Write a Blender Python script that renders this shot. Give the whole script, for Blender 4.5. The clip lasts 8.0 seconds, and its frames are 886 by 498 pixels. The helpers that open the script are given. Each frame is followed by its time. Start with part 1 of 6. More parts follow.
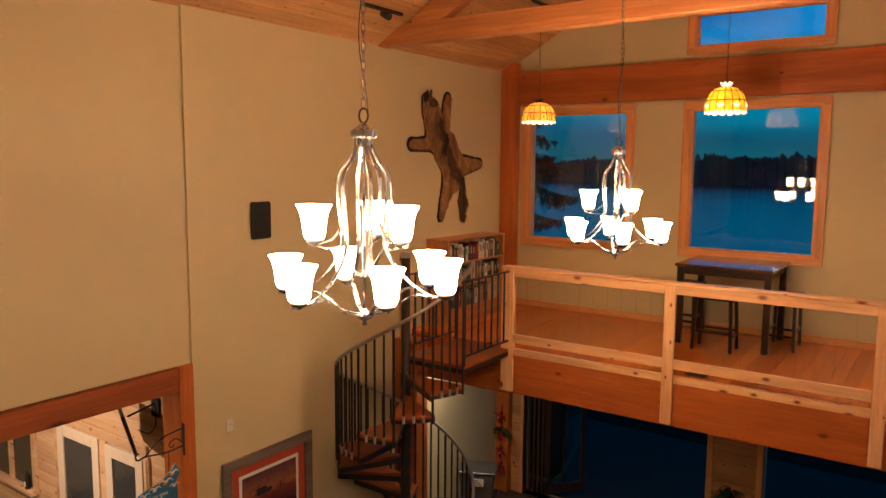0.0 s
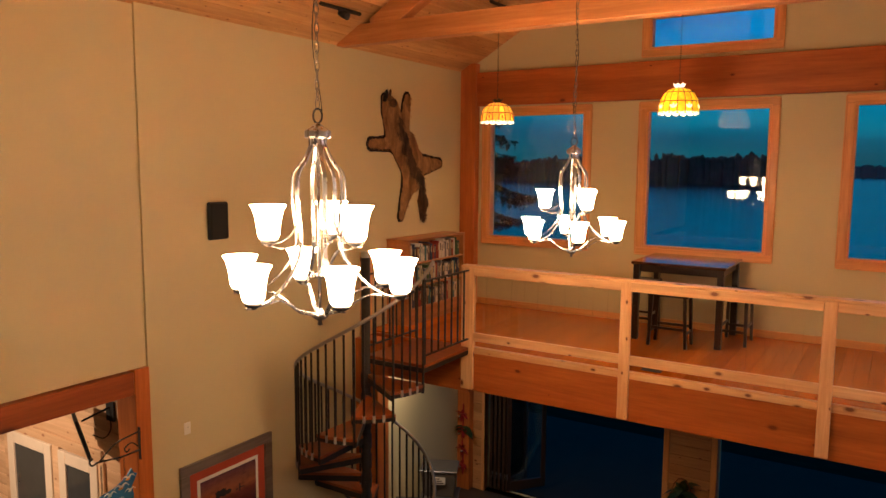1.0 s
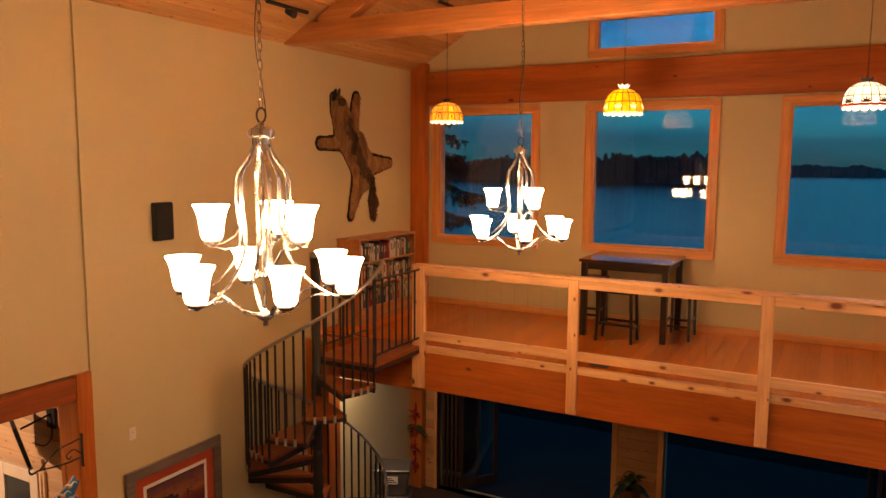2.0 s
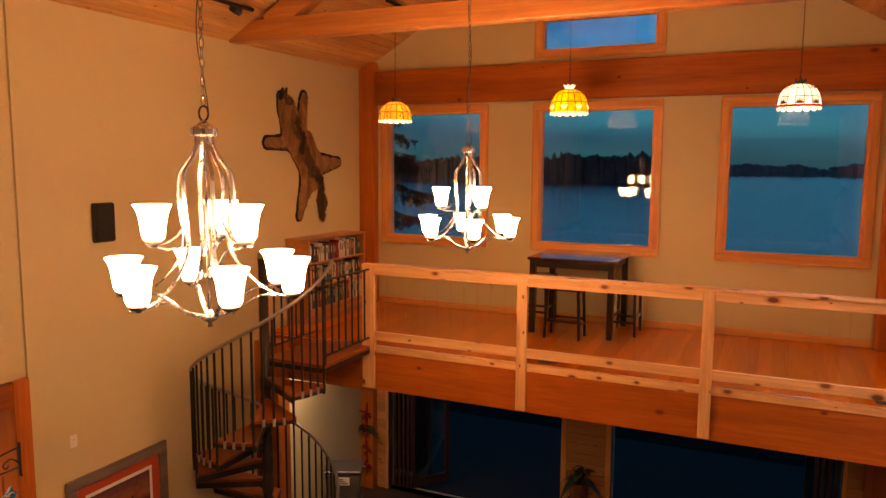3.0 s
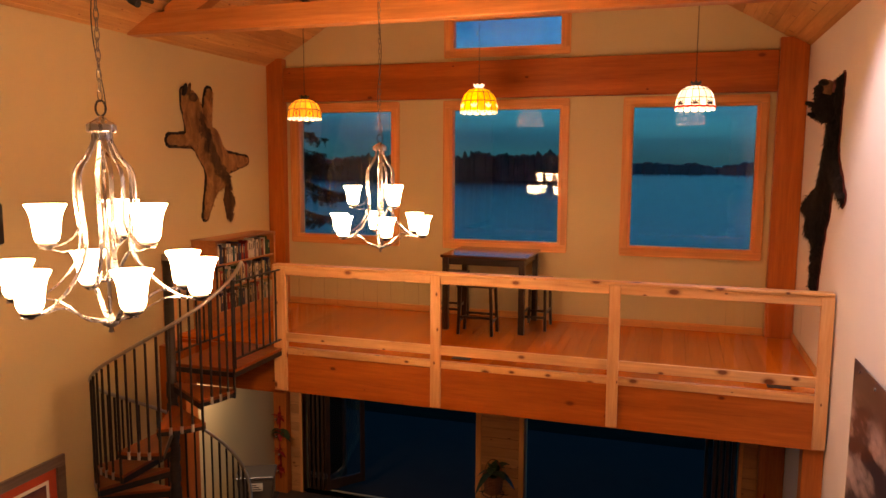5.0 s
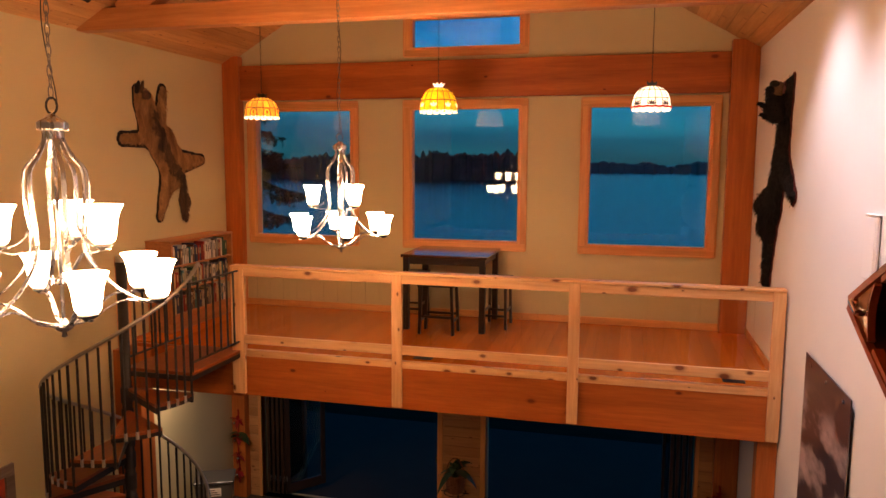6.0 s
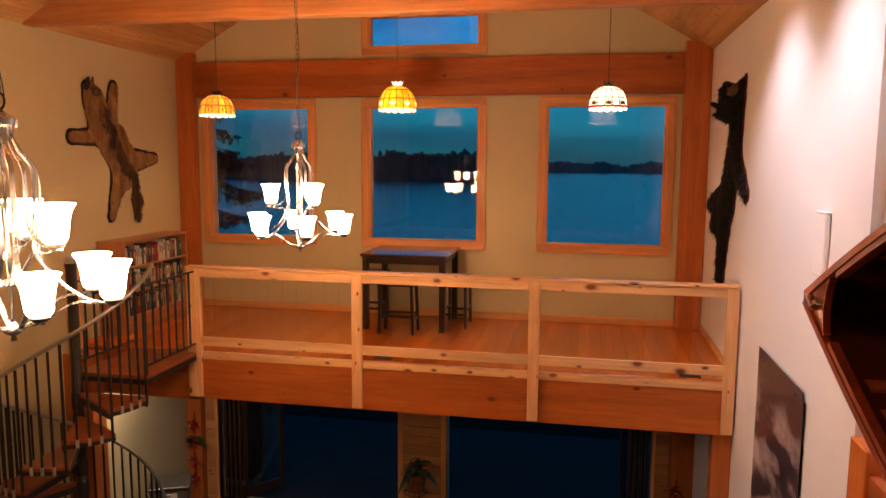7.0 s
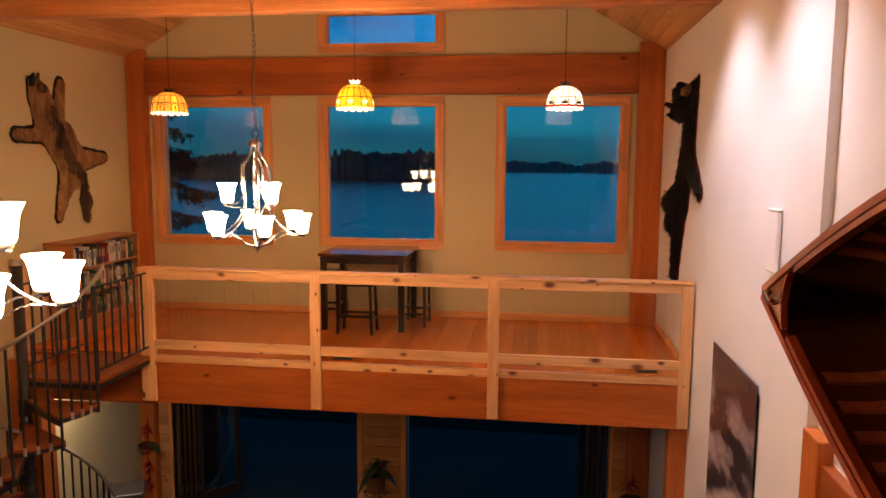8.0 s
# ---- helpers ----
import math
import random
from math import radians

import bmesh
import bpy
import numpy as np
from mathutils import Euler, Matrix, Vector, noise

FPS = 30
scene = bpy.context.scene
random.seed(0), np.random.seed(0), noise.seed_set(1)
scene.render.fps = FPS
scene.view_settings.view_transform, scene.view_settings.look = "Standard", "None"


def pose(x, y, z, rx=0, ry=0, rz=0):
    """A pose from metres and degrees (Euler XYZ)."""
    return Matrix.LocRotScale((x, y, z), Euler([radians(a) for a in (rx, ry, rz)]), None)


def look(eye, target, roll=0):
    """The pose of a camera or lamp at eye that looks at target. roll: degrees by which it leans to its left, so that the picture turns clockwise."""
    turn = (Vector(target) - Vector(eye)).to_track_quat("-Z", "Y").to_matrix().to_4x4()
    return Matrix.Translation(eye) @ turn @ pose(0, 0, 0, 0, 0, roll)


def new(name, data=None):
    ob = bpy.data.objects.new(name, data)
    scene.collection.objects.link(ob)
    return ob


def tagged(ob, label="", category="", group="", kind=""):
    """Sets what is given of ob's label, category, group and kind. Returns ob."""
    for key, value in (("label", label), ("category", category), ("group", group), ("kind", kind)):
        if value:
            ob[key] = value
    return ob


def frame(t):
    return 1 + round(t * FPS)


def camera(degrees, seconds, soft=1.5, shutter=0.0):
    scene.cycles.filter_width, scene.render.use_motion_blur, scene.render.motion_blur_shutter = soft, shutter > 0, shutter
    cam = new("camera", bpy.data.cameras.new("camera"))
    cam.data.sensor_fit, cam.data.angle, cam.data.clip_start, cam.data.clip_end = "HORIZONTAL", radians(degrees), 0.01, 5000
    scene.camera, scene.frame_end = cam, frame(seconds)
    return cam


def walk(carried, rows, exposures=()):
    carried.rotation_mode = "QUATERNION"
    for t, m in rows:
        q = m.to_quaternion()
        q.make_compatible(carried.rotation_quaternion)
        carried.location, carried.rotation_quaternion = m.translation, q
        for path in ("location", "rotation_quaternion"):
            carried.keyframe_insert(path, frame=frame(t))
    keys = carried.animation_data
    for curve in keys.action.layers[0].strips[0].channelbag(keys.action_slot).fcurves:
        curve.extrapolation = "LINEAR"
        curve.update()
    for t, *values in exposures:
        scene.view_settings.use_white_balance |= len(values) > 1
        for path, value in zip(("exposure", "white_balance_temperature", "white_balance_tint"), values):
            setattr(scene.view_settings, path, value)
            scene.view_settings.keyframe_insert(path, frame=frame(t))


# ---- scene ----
cam = camera(62.5, 8.0)
PATH = [
    (0.0, pose(-0.009, -0.002, 5.120, 83.36, -0.43, 35.09)),
    (0.5, pose(0.013, -0.005, 5.124, 83.34, -0.44, 33.82)),
    (1.0, pose(0.038, -0.007, 5.123, 83.34, -0.41, 32.16)),
    (1.5, pose(0.061, -0.009, 5.124, 83.33, -0.40, 30.34)),
    (3.0, pose(0.103, -0.016, 5.120, 83.32, -0.33, 24.60)),
    (3.5, pose(0.110, -0.017, 5.117, 83.32, -0.31, 22.72)),
    (4.0, pose(0.112, -0.017, 5.116, 83.29, -0.32, 21.04)),
    (4.5, pose(0.109, -0.017, 5.115, 83.27, -0.31, 19.36)),
    (6.0, pose(0.076, -0.008, 5.113, 83.23, -0.29, 14.44)),
    (6.5, pose(0.064, -0.005, 5.111, 83.22, -0.29, 12.80)),
    (7.0, pose(0.049, 0.001, 5.107, 83.20, -0.35, 11.11)),
    (7.5, pose(0.033, 0.006, 5.106, 83.18, -0.35, 9.33)),
    (8.0, pose(0.016, 0.011, 5.101, 83.18, -0.38, 7.66)),
]
# seconds, stops, kelvin, tint: the film's balance drifts warmer in the middle
EXPOSURES = [(0.0, 0.14, 5900, 8), (1.0, 0.14, 6050, 9), (1.5, 0.13, 6500, 13), (3.0, 0.14, 8300, 31), (4.5, 0.14, 8100, 31),
             (6.0, 0.16, 6700, 21), (7.0, 0.16, 6450, 18), (8.0, 0.16, 6350, 16)]
walk(cam, PATH, EXPOSURES)

# ---- world: dusk over the lake ----
world = bpy.data.worlds.new("dusk")
scene.world = world
world.use_nodes = True
wn = world.node_tree
sky = wn.nodes.new("ShaderNodeTexSky")
sky.sky_type = "NISHITA"
sky.sun_disc = False
sky.sun_elevation = radians(22)
sky.sun_rotation = radians(200)
sky.air_density = 1.0
sky.dust_density = 0.3
sky.ozone_density = 3.0
# thin streaks of evening cloud
geo = wn.nodes.new("ShaderNodeTexCoord")
stretch = wn.nodes.new("ShaderNodeMapping")
stretch.inputs["Scale"].default_value = (1.5, 1.5, 16.0)
streaks = wn.nodes.new("ShaderNodeTexNoise")
streaks.inputs["Scale"].default_value = 2.2
streaks.inputs["Detail"].default_value = 5
shade_r = wn.nodes.new("ShaderNodeValToRGB")
shade_r.color_ramp.elements[0].position, shade_r.color_ramp.elements[0].color = 0.36, (0.010, 0.245, 0.46, 1)
shade_r.color_ramp.elements[1].position, shade_r.color_ramp.elements[1].color = 0.66, (0.012, 0.42, 0.69, 1)
dim = wn.nodes.new("ShaderNodeMix")
dim.data_type, dim.blend_type = "RGBA", "MULTIPLY"
dim.inputs[0].default_value = 1.0
wn.links.new(geo.outputs["Generated"], stretch.inputs[0])
wn.links.new(stretch.outputs[0], streaks.inputs["Vector"])
wn.links.new(streaks.outputs["Fac"], shade_r.inputs[0])
wn.links.new(sky.outputs[0], dim.inputs[6])
wn.links.new(shade_r.outputs[0], dim.inputs[7])
# the sky clears upwards from the hazy horizon
split = wn.nodes.new("ShaderNodeSeparateXYZ")
rise = wn.nodes.new("ShaderNodeValToRGB")
for _ in range(2):
    rise.color_ramp.elements.new(0.5)
for stop, at, tone in zip(rise.color_ramp.elements, (0.0, 0.035, 0.085, 0.17), ((0.9, 0.36, 0.42, 1), (0.75, 0.47, 0.52, 1), (0.5, 0.90, 0.80, 1), (0.3, 1.28, 1.22, 1))):
    stop.position, stop.color = at, tone
clear = wn.nodes.new("ShaderNodeMix")
clear.data_type, clear.blend_type = "RGBA", "MULTIPLY"
clear.inputs[0].default_value = 1.0
wn.links.new(geo.outputs["Generated"], split.inputs[0])
wn.links.new(split.outputs[2], rise.inputs[0])
wn.links.new(dim.outputs[2], clear.inputs[6])
wn.links.new(rise.outputs[0], clear.inputs[7])
wn.links.new(clear.outputs[2], wn.nodes["Background"].inputs[0])
wn.nodes["Background"].inputs[1].default_value = 0.083

SHADE_GLOW = 66.0     # chandelier glass
BULB_GLOW = 1350.0     # bulbs within the bell shades
AMBER_GLOW = 0.9      # stained glass
SPOT_WATTS = 168.0


# ---- mesh helpers ----
def finish(bm, name, material, parent=None, smooth=False):
    bmesh.ops.recalc_face_normals(bm, faces=bm.faces)
    me = bpy.data.meshes.new(name)
    bm.to_mesh(me)
    bm.free()
    if smooth:
        for p in me.polygons:
            p.use_smooth = True
    me.materials.append(material)
    ob = new(name, me)
    if parent is not None:
        ob.parent = parent
    return ob


def part(name, bm, material, parent, label="", smooth=False):
    ob = finish(bm, name, material, parent, smooth)
    if label:
        ob["label"] = label
    return ob


def thing(name, m, label, category, group=""):
    ob = new(name)
    ob.matrix_basis = m
    ob.empty_display_size = 0.1
    return tagged(ob, label, category, group)


def structure(name, bm, material, label="", category="", smooth=False):
    return tagged(finish(bm, name, material, None, smooth), label, category, "", "structure")


def box(bm, x0, x1, y0, y1, z0, z1, bevel=0.0, m=None):
    v = [bm.verts.new((x, y, z)) for z in (z0, z1) for y in (y0, y1) for x in (x0, x1)]
    fs = [bm.faces.new([v[i] for i in q]) for q in
          ((0, 2, 3, 1), (4, 5, 7, 6), (0, 1, 5, 4), (2, 6, 7, 3), (0, 4, 6, 2), (1, 3, 7, 5))]
    if m is not None:
        bmesh.ops.transform(bm, matrix=m, verts=v)
    if bevel:
        es = list({e for f in fs for e in f.edges})
        bmesh.ops.bevel(bm, geom=es, offset=bevel, segments=1, affect="EDGES")
    return v


def abox(*a, bevel=0.0, m=None):
    bm = bmesh.new()
    box(bm, *a, bevel=bevel, m=m)
    return bm


def lathe(bm, profile, n=20, m=None, wave=None):
    """Turns (radius, height) pairs round the z axis; wave(angle, k) scales the radius."""
    rings = []
    for k, (r, z) in enumerate(profile):
        ring = []
        for i in range(n):
            a = 2 * math.pi * i / n
            q = r * (wave(a, k) if wave else 1)
            ring.append(bm.verts.new((q * math.cos(a), q * math.sin(a), z)))
        rings.append(ring)
    for a, b in zip(rings, rings[1:]):
        for i in range(n):
            bm.faces.new((a[i], a[(i + 1) % n], b[(i + 1) % n], b[i]))
    if m is not None:
        bmesh.ops.transform(bm, matrix=m, verts=[v for r in rings for v in r])
    return rings


def cap(bm, ring, flip=False):
    bm.faces.new(ring[::-1] if flip else ring)


def rod(bm, a, b, r, n=8, r2=None):
    a, b = Vector(a), Vector(b)
    d = b - a
    q = d.to_track_quat("Z", "Y").to_matrix().to_4x4()
    rings = lathe(bm, [(r, 0), (r if r2 is None else r2, d.length)], n, Matrix.Translation(a) @ q)
    cap(bm, rings[0], True)
    cap(bm, rings[-1])


def sweep(bm, pts, w, t=None, n=8, up=(0, 0, 1), taper=None):
    """A round (w radius) or flat (w wide, t thick) bar along points."""
    pts = [Vector(p) for p in pts]
    rings = []
    for i, p in enumerate(pts):
        d = (pts[min(i + 1, len(pts) - 1)] - pts[max(i - 1, 0)]).normalized()
        s = d.cross(Vector(up))
        if s.length < 1e-4:
            s = d.cross(Vector((1, 0, 0)))
        s.normalize()
        u = s.cross(d)
        k = taper(i / (len(pts) - 1)) if taper else 1
        if t is None:
            ring = [bm.verts.new(p + k * w * (math.cos(2 * math.pi * j / n) * s + math.sin(2 * math.pi * j / n) * u)) for j in range(n)]
        else:
            ring = [bm.verts.new(p + k * (a * w / 2 * s + b * t / 2 * u)) for a, b in ((-1, -1), (1, -1), (1, 1), (-1, 1))]
        rings.append(ring)
    m = len(rings[0])
    for a, b in zip(rings, rings[1:]):
        for j in range(m):
            bm.faces.new((a[j], a[(j + 1) % m], b[(j + 1) % m], b[j]))
    cap(bm, rings[0], True)
    cap(bm, rings[-1])


def smooth_line(pts, per=6):
    """Catmull-Rom through the points."""
    p = [Vector(q) for q in pts]
    p = [2 * p[0] - p[1]] + p + [2 * p[-1] - p[-2]]
    out = []
    for i in range(1, len(p) - 2):
        for k in range(per):
            t = k / per
            a, b, c, d = p[i - 1:i + 3]
            out.append(0.5 * (2 * b + (c - a) * t + (2 * a - 5 * b + 4 * c - d) * t * t + (3 * b - a - 3 * c + d) * t ** 3))
    return out + [p[-2]]


# ---- materials ----
class Nodes:
    def __init__(self, name):
        self.mat = bpy.data.materials.new(name)
        self.mat.use_nodes = True
        self.t = self.mat.node_tree
        self.b = self.t.nodes["Principled BSDF"]

    def add(self, kind, **values):
        n = self.t.nodes.new(kind)
        for k, v in values.items():
            n.inputs[k].default_value = v
        return n

    def link(self, a, b):
        self.t.links.new(a, b)

    def coords(self, scale=(1, 1, 1), rotation=(0, 0, 0), random_shift=False):
        c = self.add("ShaderNodeTexCoord")
        m = self.add("ShaderNodeMapping")
        m.inputs["Scale"].default_value = scale
        m.inputs["Rotation"].default_value = rotation
        if random_shift:
            o = self.add("ShaderNodeObjectInfo")
            v = self.add("ShaderNodeVectorMath")
            v.operation = "SCALE"
            v.inputs[0].default_value = (37.0, 23.0, 11.0)
            self.link(o.outputs["Random"], v.inputs["Scale"])
            self.link(v.outputs[0], m.inputs["Location"])
        self.link(c.outputs["Object"], m.inputs["Vector"])
        return m.outputs[0]

    def noise(self, vec, scale, detail=4, rough=0.55, distort=0.0):
        n = self.add("ShaderNodeTexNoise", Scale=scale, Detail=detail, Roughness=rough, Distortion=distort)
        self.link(vec, n.inputs["Vector"])
        return n.outputs["Fac"]

    def ramp(self, fac, stops):
        r = self.add("ShaderNodeValToRGB")
        el = r.color_ramp.elements
        while len(el) < len(stops):
            el.new(0.5)
        for e, (p, c) in zip(el, stops):
            e.position = p
            e.color = (*c, 1) if len(c) == 3 else c
        self.link(fac, r.inputs[0])
        return r.outputs[0]

    def mix(self, fac, a, b, mode="MIX"):
        n = self.add("ShaderNodeMix")
        n.data_type = "RGBA"
        n.blend_type = mode
        for sock, v in ((n.inputs[0], fac), (n.inputs[6], a), (n.inputs[7], b)):
            if isinstance(v, (int, float)):
                sock.default_value = v
            elif isinstance(v, tuple):
                sock.default_value = (*v, 1)
            else:
                self.link(v, sock)
        return n.outputs[2]

    def bump(self, fac, strength, distance=0.01):
        n = self.add("ShaderNodeBump", Strength=strength, Distance=distance)
        self.link(fac, n.inputs["Height"])
        self.link(n.outputs[0], self.b.inputs["Normal"])

    def base(self, c, rough=0.5, metal=0.0):
        if isinstance(c, tuple):
            self.b.inputs["Base Color"].default_value = (*c, 1)
        else:
            self.link(c, self.b.inputs["Base Color"])
        self.b.inputs["Roughness"].default_value = rough
        self.b.inputs["Metallic"].default_value = metal


def plain(name, c, rough=0.5, metal=0.0, vary=0.12, scale=6.0, bump=0.05):
    n = Nodes(name)
    v = n.coords(random_shift=True)
    f = n.noise(v, scale, 5, 0.6)
    dark, light = tuple(k * (1 - vary) for k in c), tuple(min(1, k * (1 + vary)) for k in c)
    n.base(n.ramp(f, [(0.3, dark), (0.7, light)]), rough, metal)
    n.bump(n.noise(v, scale * 12, 3), bump, 0.002)
    return n.mat


def wood(name, dark, light, axis="x", rough=0.4, grain=1.0, knots=0.0, random_tone=0.0, coat=0.0, knot_size=1.0, knot_tone=0.3, flow=0.55, island_tone=0.0):
    """Straight-grained wood whose grain runs along the axis, with knots where asked for."""
    n = Nodes(name)
    long = {"x": (0.10, 1.6, 1.6), "y": (1.6, 0.10, 1.6), "z": (1.6, 1.6, 0.10)}[axis]
    v = n.coords(tuple(k * grain for k in long), random_shift=True)
    big = n.noise(v, 3.2, 3, 0.5, 0.6)
    fine = n.noise(v, 22.0, 5, 0.65, 0.3)
    c = n.mix(n.ramp(fine, [(0.30, (0, 0, 0)), (0.72, (1, 1, 1))]), dark, light)
    c = n.mix(flow, c, n.mix(1.0, c, n.ramp(big, [(0.35, (0.62, 0.56, 0.5)), (0.68, (1.2, 1.2, 1.2))]), "MULTIPLY"))
    if island_tone:
        o = n.add("ShaderNodeNewGeometry")
        k = 1 - island_tone
        c = n.mix(1.0, c, n.ramp(o.outputs["Random Per Island"], [(0.0, (k, k * 0.93, k * 0.86)), (1.0, (1 + island_tone * 0.4,) * 3)]), "MULTIPLY")
    if random_tone:
        o = n.add("ShaderNodeObjectInfo")
        k = 1 - random_tone
        c = n.mix(1.0, c, n.ramp(o.outputs["Random"], [(0.0, (k, k * 0.95, k * 0.9)), (1.0, (1 + random_tone * 0.4,) * 3)]), "MULTIPLY")
    if knots:
        sp = n.add("ShaderNodeSeparateXYZ")
        n.link(n.coords(random_shift=True), sp.inputs[0])
        io = "xyz".index(axis)
        ac = n.add("ShaderNodeMath")
        ac.operation = "ADD"
        n.link(sp.outputs[(io + 1) % 3], ac.inputs[0])
        n.link(sp.outputs[(io + 2) % 3], ac.inputs[1])
        lo = n.add("ShaderNodeMath")
        lo.operation = "MULTIPLY"
        lo.inputs[1].default_value = 0.55
        n.link(sp.outputs[io], lo.inputs[0])
        cb = n.add("ShaderNodeCombineXYZ")
        n.link(lo.outputs[0], cb.inputs[0])
        n.link(ac.outputs[0], cb.inputs[1])
        w = n.add("ShaderNodeTexVoronoi", Scale=knots, Randomness=1.0)
        w.voronoi_dimensions = "2D"
        n.link(cb.outputs[0], w.inputs["Vector"])
        rs = n.add("ShaderNodeSeparateColor")
        n.link(w.outputs["Color"], rs.inputs[0])
        sz = n.add("ShaderNodeMath")
        sz.operation = "MULTIPLY_ADD"
        sz.inputs[1].default_value, sz.inputs[2].default_value = 1.5 * knot_size, 0.02
        n.link(rs.outputs[0], sz.inputs[0])
        dv = n.add("ShaderNodeMath")
        dv.operation = "DIVIDE"
        n.link(w.outputs["Distance"], dv.inputs[0])
        n.link(sz.outputs[0], dv.inputs[1])
        k = n.ramp(dv.outputs[0], [(0.05, (1, 1, 1)), (0.085, (0.35, 0.35, 0.35)), (0.13, (0, 0, 0))])
        c = n.mix(k, c, (dark[0] * knot_tone, dark[1] * knot_tone * 0.55, dark[2] * knot_tone * 0.4))
    n.base(c, rough)
    n.b.inputs["Coat Weight"].default_value = coat
    n.b.inputs["Coat Roughness"].default_value = 0.18
    n.bump(fine, 0.12, 0.002)
    return n.mat


def paint(name, c, bump=0.25):
    """Rolled wall paint: faint roller texture and slow unevenness."""
    n = Nodes(name)
    v = n.coords()
    slow = n.noise(v, 0.6, 3)
    n.base(n.mix(n.ramp(slow, [(0.3, (0, 0, 0)), (0.7, (1, 1, 1))]), tuple(k * 0.95 for k in c), tuple(min(1, k * 1.03) for k in c)), 0.55)
    n.bump(n.noise(v, 160.0, 2), bump, 0.001)
    return n.mat


def metal(name, c, rough, vary=0.1):
    n = Nodes(name)
    f = n.noise(n.coords((1, 1, 0.2)), 60.0, 3)
    n.base(c, rough, 1.0)
    n.link(n.ramp(f, [(0.3, (rough * (1 - vary),) * 3), (0.7, (rough * (1 + vary),) * 3)]), n.b.inputs["Roughness"])
    return n.mat


def glow(name, c, strength, rough=0.3):
    n = Nodes(name)
    n.base(c, rough)
    n.b.inputs["Emission Color"].default_value = (*c, 1)
    n.b.inputs["Emission Strength"].default_value = strength
    return n.mat


def clear_glass(name, tint=(1, 1, 1), ior=1.5):
    n = Nodes(name)
    out = n.t.nodes["Material Output"]
    tr = n.add("ShaderNodeBsdfTransparent")
    tr.inputs[0].default_value = (*tint, 1)
    gl = n.add("ShaderNodeBsdfGlossy", Roughness=0.01)
    fr = n.add("ShaderNodeFresnel", IOR=ior)
    mx = n.add("ShaderNodeMixShader")
    n.link(fr.outputs[0], mx.inputs[0])
    n.link(tr.outputs[0], mx.inputs[1])
    n.link(gl.outputs[0], mx.inputs[2])
    n.link(mx.outputs[0], out.inputs[0])
    return n.mat


WALL = paint("tan_wall_paint", (0.61, 0.512, 0.282))
WALL_WHITE = paint("white_wall_paint", (0.85, 0.83, 0.84))
FIR = wood("fir_beam", (0.38, 0.090, 0.014), (0.53, 0.148, 0.027), "x", 0.36, knots=2.2, knot_size=0.45, knot_tone=0.4)
FIR_Z = wood("fir_post", (0.44, 0.115, 0.019), (0.60, 0.18, 0.036), "z", 0.38)
FIR_Y = wood("fir_beam_along", (0.27, 0.062, 0.013), (0.38, 0.10, 0.022), "y", 0.42, knots=3.0)
TRUSSW = wood("pale_fir_truss", (0.43, 0.165, 0.048), (0.57, 0.25, 0.085), "x", 0.45)
TRIM_X = wood("fir_trim_flat", (0.68, 0.305, 0.098), (0.84, 0.43, 0.16), "x", 0.4)
TRIM_Z = wood("fir_trim_upright", (0.68, 0.305, 0.098), (0.84, 0.43, 0.16), "z", 0.4)
PINE_X = wood("knotty_pine_rail", (0.70, 0.35, 0.14), (0.86, 0.52, 0.25), "x", 0.36, knots=4.8, knot_size=1.2, knot_tone=0.24)
PINE_Z = wood("knotty_pine_post", (0.70, 0.35, 0.14), (0.86, 0.52, 0.25), "z", 0.36, knots=5.0, knot_size=1.1, knot_tone=0.24)
CEIL = wood("pine_ceiling", (0.60, 0.31, 0.11), (0.74, 0.44, 0.18), "y", 0.45, knots=6.0, knot_size=0.55, knot_tone=0.45, island_tone=0.24)
FLOORING = wood("fir_flooring", (0.62, 0.160, 0.015), (0.74, 0.205, 0.022), "y", 0.25, random_tone=0.2, coat=0.4, flow=0.25)
BOARDS = wood("pine_boards", (0.66, 0.43, 0.25), (0.80, 0.57, 0.36), "x", 0.5, random_tone=0.14, knots=5.0, knot_size=0.6, knot_tone=0.4)
BOARDS_WARM = wood("amber_pine_boards", (0.50, 0.235, 0.09), (0.64, 0.34, 0.14), "x", 0.45, random_tone=0.14, knots=5.0, knot_size=0.6, knot_tone=0.4)
DARK_FLOOR = plain("slate_floor", (0.06, 0.045, 0.035), 0.35, vary=0.3, scale=3)
GLASS = clear_glass("window_glass", ior=1.54)
RAIL_GLASS = clear_glass("rail_glass", (0.97, 0.985, 0.975), 1.36)
BLACK = plain("black_powder_coat", (0.010, 0.010, 0.011), 0.5, vary=0.3, scale=30)
TREAD = wood("stair_tread_oak", (0.21, 0.045, 0.008), (0.33, 0.078, 0.014), "x", 0.32, coat=0.3)
NICKEL = metal("brushed_nickel", (0.35, 0.355, 0.375), 0.28)

# ---- the room's measures ----
XL, XR, YF = -5.68, 1.52, 9.70          # left, right and window walls
XM = (XL + XR) / 2
EAVE, PITCH = 6.49, 0.583
LOFT, RAIL_Y = 3.0, 7.25
YB = -4.0                               # wall behind


def roof_z(x):
    return EAVE + PITCH * ((XR - XL) / 2 - abs(x - XM))


